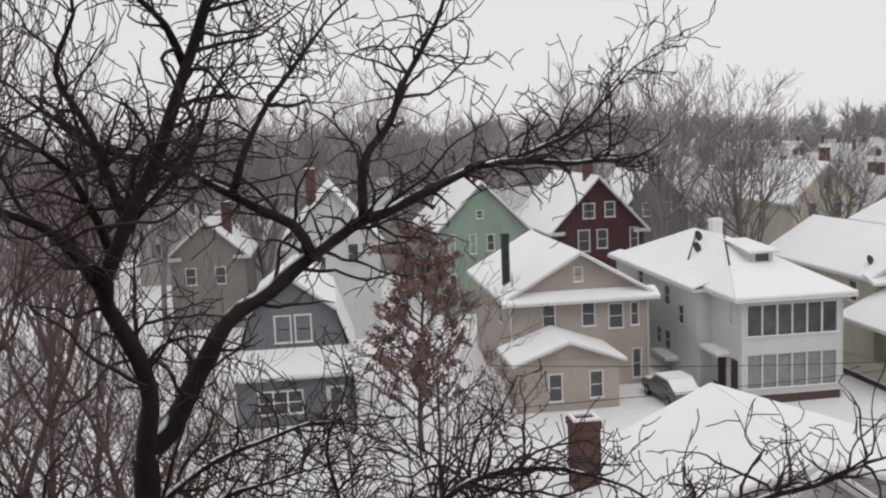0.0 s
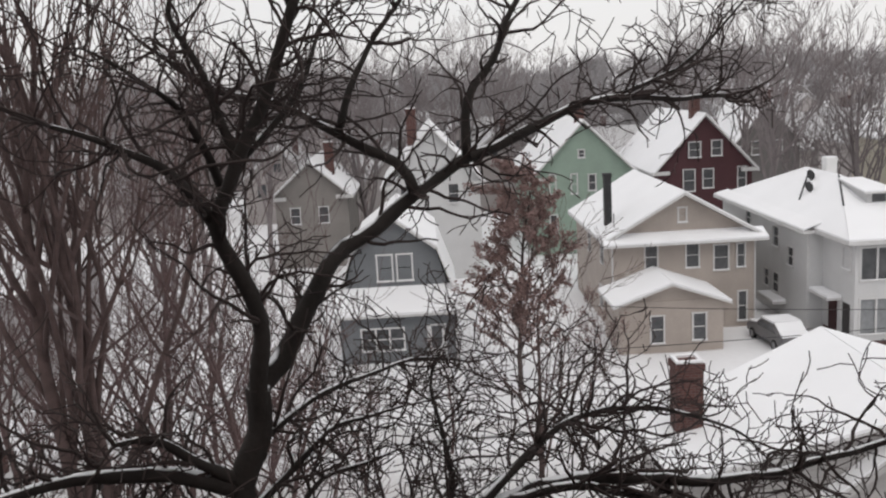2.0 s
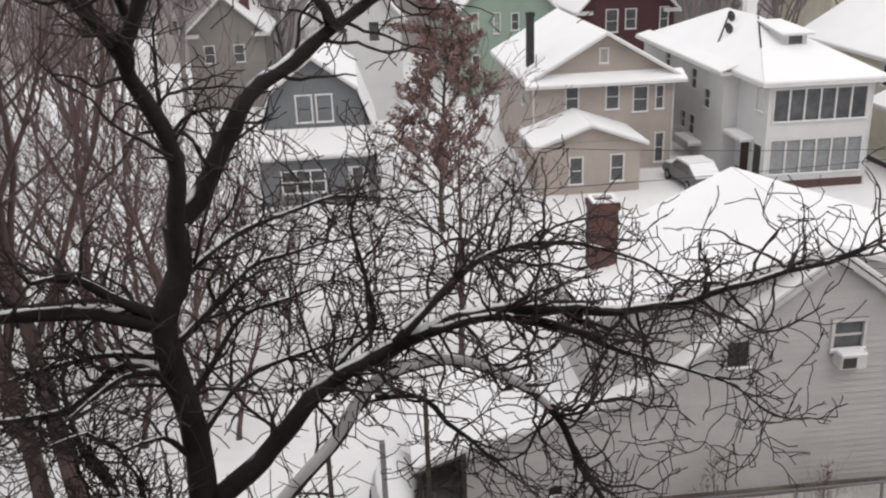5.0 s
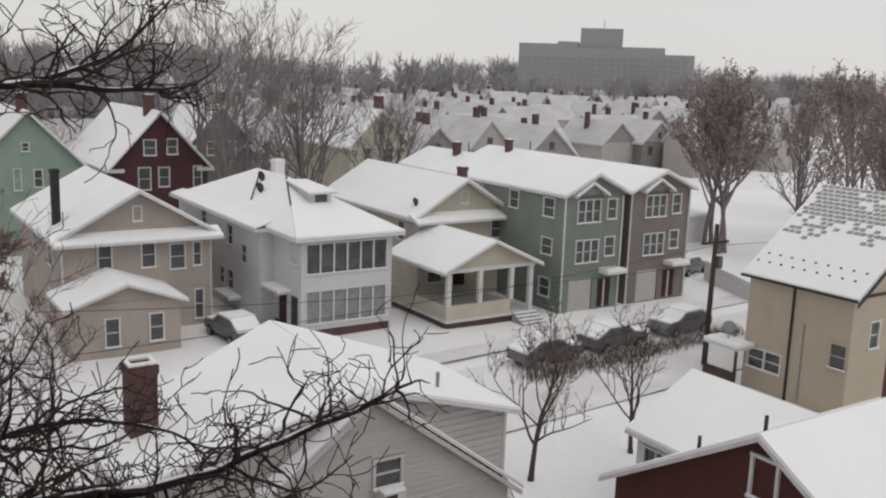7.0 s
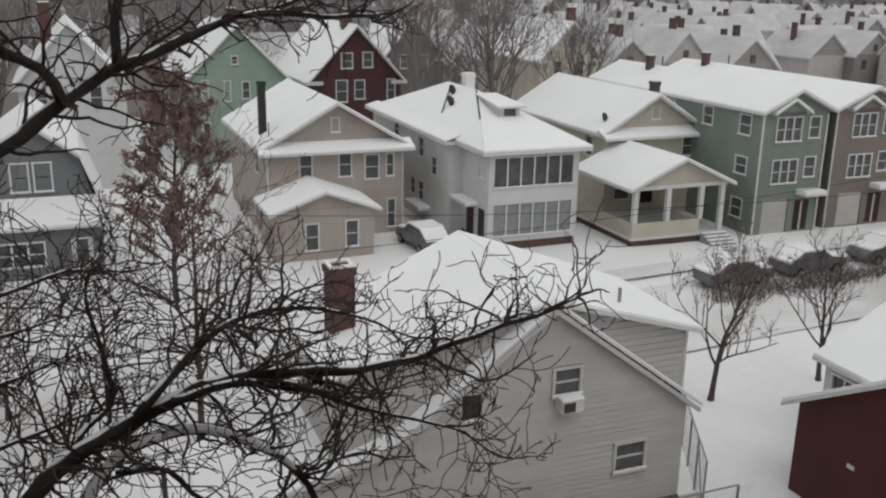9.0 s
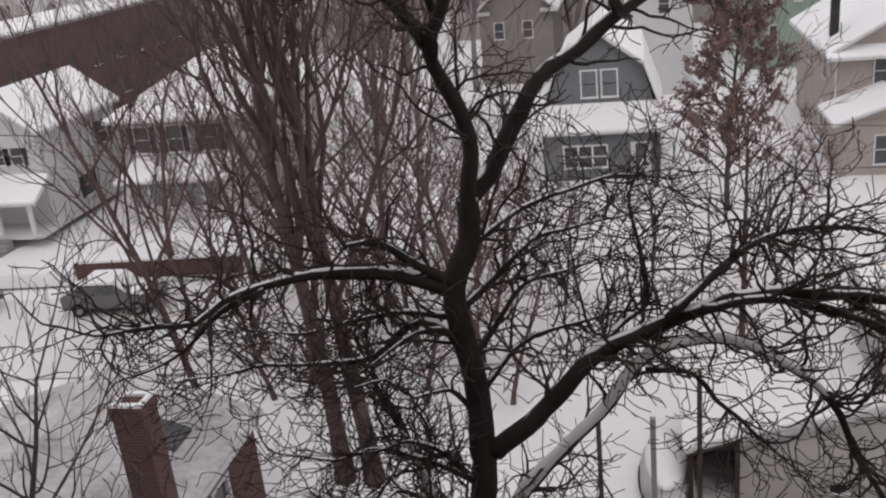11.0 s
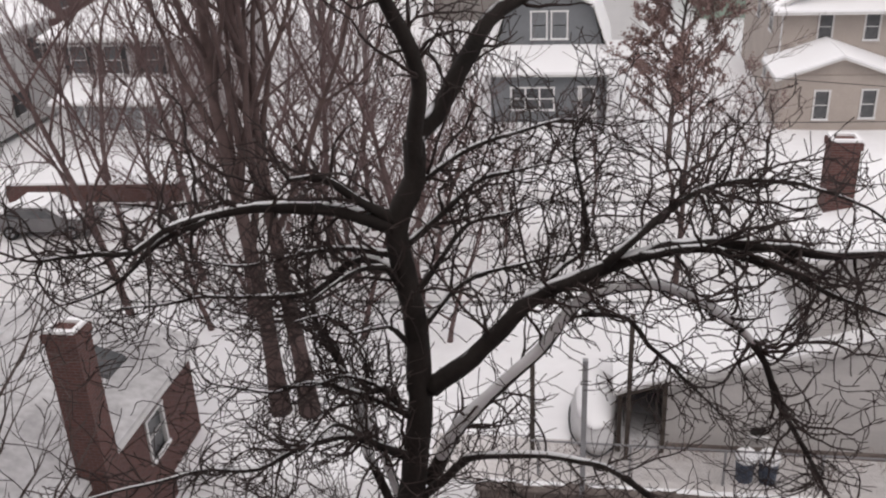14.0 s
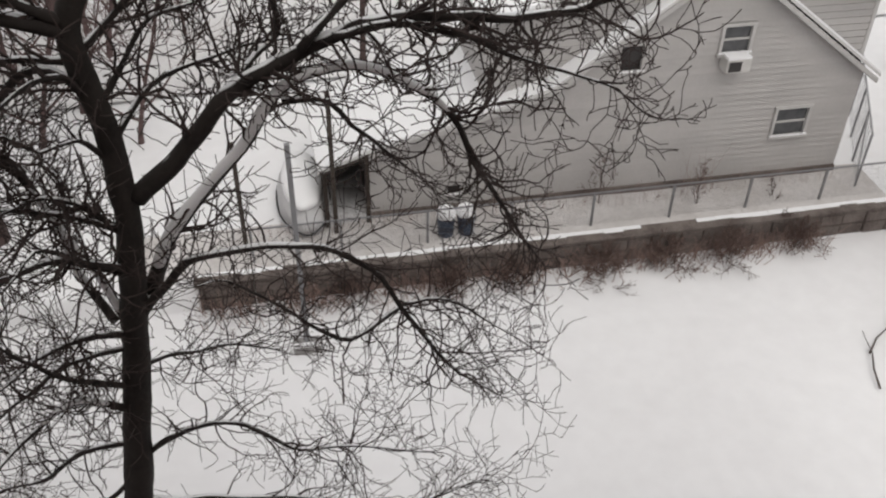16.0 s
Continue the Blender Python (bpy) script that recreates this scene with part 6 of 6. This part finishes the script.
def covered_pile():
    h = thing("covered_boat", 0.55, 22.6, 0, label="large tarpaulin-covered heap under snow beside the shed", category="tarpaulin")
    bm = bmesh.new()
    bmesh.ops.create_uvsphere(bm, u_segments=32, v_segments=18, radius=1.0)
    for v in bm.verts:
        x, y, z = v.co
        k = 1 + .10 * noise.noise(v.co * 2.5) + .05 * noise.noise(v.co * 6)
        v.co = (x * .75 * k, y * 1.7 * k, (max(z, -.35) + .35) * .85 * k)
    part("tarpaulin", bm, TARP, h, smooth=True)
    bm = bmesh.new()
    bmesh.ops.create_uvsphere(bm, u_segments=32, v_segments=12, radius=1.0)
    for v in bm.verts:
        x, y, z = v.co
        k = 1 + .06 * noise.noise(v.co * 2.1)
        v.co = (x * .6 * k, y * 1.5 * k, .9 + z * .3)
    part("snow_cover", bm, SNOW, h, smooth=True)
    ln = [(*Vector((math.cos(a) * .78, math.sin(a) * 1.75, .22 + .05 * math.sin(5 * a))), .03) for a in np.linspace(0, 6.28, 40)]
    tube_part("rope", [ln], 4, DARK, h)


def lamp_post():
    h = thing("post", .16, 17.3, -.8, label="slim pale post standing on a concrete footing", category="post")
    part("footing", B(-.35, .35, -.22, .22, 0, .28, bevel=.02), CONCRETE, h)
    part("shaft", B(-.06, .06, -.06, .06, .284, 6.2), METAL, h)
    part("snow_cover", B(-.33, .33, -.2, -.065, .284, .34), SNOW, h)
    for x, y, hh, lab in ((-1.2, 21.0, 3.4, "thin wooden post by the fence"), (1.35, 21.05, 4.6, "rough wooden post beside the shed")):
        p = thing("post", x, y, -.1, label=lab, category="post")
        part("shaft", B(-.06, .06, -.06, .06, 0, hh), WOODPOLE, p)
    for x, y, rz in ((15.0, 15.0, 40), (14.2, 14.1, 70)):
        s = thing("fallen_branch", x, y, -.72, rz, label="broken branch lying in the snow", category="branch")
        tube_part("stem", [[(-.9, 0, .05, .03), (-.3, .05, .12, .025), (.3, -.04, .1, .02), (1.0, .1, .2, .01)]], 6, GRAYBARK, s)
    s = thing("stick", .85, 15.3, -.75, label="thin stake standing in the snow", category="stake")
    tube_part("stem", [[(0, 0, 0, .025), (.02, .05, .6, .022), (0, .05, 1.3, .015)]], 6, GRAYBARK, s)


def car(x, y, rz, paint, label, cover=1.0):
    h = thing("car", x, y, .0, rz, label, "car", "parked cars")
    prof = [(-2.2, .35), (2.2, .35), (2.25, .75), (1.9, .95), (1.0, 1.0), (.45, 1.45), (-1.2, 1.48), (-1.85, 1.05), (-2.25, .95)]
    bm = prism(bmesh.new(), prof, "y", -.88, .88)
    bmesh.ops.bevel(bm, geom=list(bm.edges), offset=.06, segments=2, affect="EDGES")
    b = part("body", bm, paint, h)
    for s in (-.885, .885):
        g = prism(bmesh.new(), [(-1.6, 1.02), (.75, 1.02), (.38, 1.38), (-1.15, 1.4)], "y", s - .008, s + .008)
        part("side_window", g, GLASS, b)
    for wx in (-1.4, 1.4):
        for wy in (-.82, .82):
            bm = bmesh.new()
            bmesh.ops.create_cone(bm, cap_ends=True, segments=20, radius1=.33, radius2=.33, depth=.2, matrix=pose(wx, wy, .33, 90))
            w = part("wheel", bm, RUBBER, h)
            bm = bmesh.new()
            bmesh.ops.create_cone(bm, cap_ends=True, segments=14, radius1=.2, radius2=.2, depth=.22, matrix=pose(wx, wy, .33, 90))
            part("rim", bm, METAL, w)
    sm = bmesh.new()
    slab(sm, [(-1.15, -.8, 1.62), (.42, -.8, 1.6), (.42, .8, 1.6), (-1.15, .8, 1.62)], .12)
    part("roof_snow", sm, SNOW, h)
    sm = bmesh.new()
    slab(sm, [(1.05, -.82, 1.12), (1.95, -.82, 1.04), (1.95, .82, 1.04), (1.05, .82, 1.12)], .11)
    part("bonnet_snow", sm, SNOW, h)
    sm = bmesh.new()
    slab(sm, [(.46, -.78, 1.55), (1.02, -.78, 1.1), (1.02, .78, 1.1), (.46, .78, 1.55)], .09)
    part("windscreen_snow", sm, SNOW, h)
    sm = bmesh.new()
    slab(sm, [(-2.2, -.8, 1.08), (-1.85, -.8, 1.2), (-1.85, .8, 1.2), (-2.2, .8, 1.08)], .12)
    part("boot_snow", sm, SNOW, h)
    sm = bmesh.new()
    slab(sm, [(-1.8, -.78, 1.2), (-1.2, -.78, 1.58), (-1.2, .78, 1.58), (-1.8, .78, 1.2)], .1)
    part("rear_window_snow", sm, SNOW, h)
    for s in (-.6, .6):
        part("headlight", B(2.2, 2.27, s - .18, s + .18, .62, .76), METAL, b)
    return h


def cars():
    c = car(33.4, 39.3, 4, CARGRAY, "dark grey car under fresh snow at the kerb")
    for x, y, r in ((38.9, 39.7, 4), (45.3, 40.3, 184), (-23.6, 35.2, 4), (-32.0, 34.8, 4), (19.6, 51.5, 95), (56.5, 56.5, 20), (60, 53, 15), (62.5, 57.5, 20), (58, 60.5, 18)):
        copy_thing(c, pose(x, y, 0, 0, 0, r))


def hedge():
    rng = random.Random(12)
    lines = []
    for i in range(1500):
        x = rng.uniform(30.5, 49)
        y = 37.6 + .07 * (x - 36) + rng.gauss(0, .45)
        p = Vector((x, y, -.1))
        top = .9 + .5 * noise.noise(Vector((x * .5, 0, 4)))
        d = Vector((rng.gauss(0, .4), rng.gauss(0, .4), 1))
        l = rng.uniform(.4, 1.0) * max(.3, top)
        lines.append([(*p, .02), (*(p + d * l * .6), .014), (*(p + d * l + Vector((rng.gauss(0, .12), rng.gauss(0, .12), 0))), .006)])
    o = tube_part("hedge", lines, 3, HEDGETWIG, None, smooth=False)
    tagged(o, "bare street hedge dusted with snow", "hedge", kind="stuff")


def street_things():
    h = thing("utility_pole", 41.3, 34.7, 0, label="dark wooden utility pole at the kerb", category="pole")
    tube_part("pole", [[(0, 0, -.3, .17), (.1, .05, 4, .15), (.2, .1, 8.1, .12)]], 10, WOODPOLE, h)
    part("crossarm", B(-.9, 1.2, .0, .12, 7.0, 7.14), WOODPOLE, h)
    part("transformer", B(.3, .62, -.2, .1, 5.6, 6.3, bevel=.05), METAL, h)
    for k, (a, b, sag) in enumerate((((-20, 33.2, 6.4), (41.4, 34.8, 6.9), 1.0), ((6.5, 38, 6.3), (41.4, 34.8, 5.9), .5), ((41.4, 34.8, 6.9), (95, 39, 7.2), .8))):
        w = thing("cable", *a, label="thin black overhead cable", category="cable", group="overhead cables")
        a, b = Vector(a), Vector(b)
        tube_part("wire", [[(*(a.lerp(b, t) - a - Vector((0, 0, sag * 4 * t * (1 - t)))), .014) for t in np.linspace(0, 1, 24)]], 4, DARK, w)
    lw = thing("garden_wall", -23.3, 38.5, 0, 4, label="low maroon brick wall capped with snow", category="wall")
    part("wall", B(-4.2, 4.4, 0, .3, -.3, 1.0), BRICK, lw)
    part("snow_cover", B(-4.2, 4.4, .02, .28, 1.004, 1.12), SNOW, lw)
    f = thing("board_fence", 56.2, 43.5, 0, 66, label="pale board fence along the lot", category="fence")
    for k in range(26):
        part("board", B(k * .3, k * .3 + .27, 0, .03, 0, 1.5), TRIM, f)
    part("rail", B(0, 7.8, .034, .08, 1.1, 1.2), TRIM, f)
    g = thing("garage", 70, 63, 0, 0, label="small white garage with a snow-covered flat roof", category="garage")
    part("wall", B(-3, 4, 0, 6, 0, 2.6), WHITEWALL, g)
    r = part("roof", B(-3.3, 4.3, -.3, 6.3, 2.604, 2.75), TRIM, g)
    part("snow_cover", B(-3.25, 4.25, -.25, 6.25, 2.754, 2.95), SNOW, r)
    part("door", B(-2.2, .4, -.04, -.004, 0, 2.2), GARAGE, g)


retaining_wall()
weeds()
chain_fence()
bin_thing(4.38, 20.4)
bin_thing(4.96, 20.4)
covered_pile()
lamp_post()
cars()
hedge()
street_things()
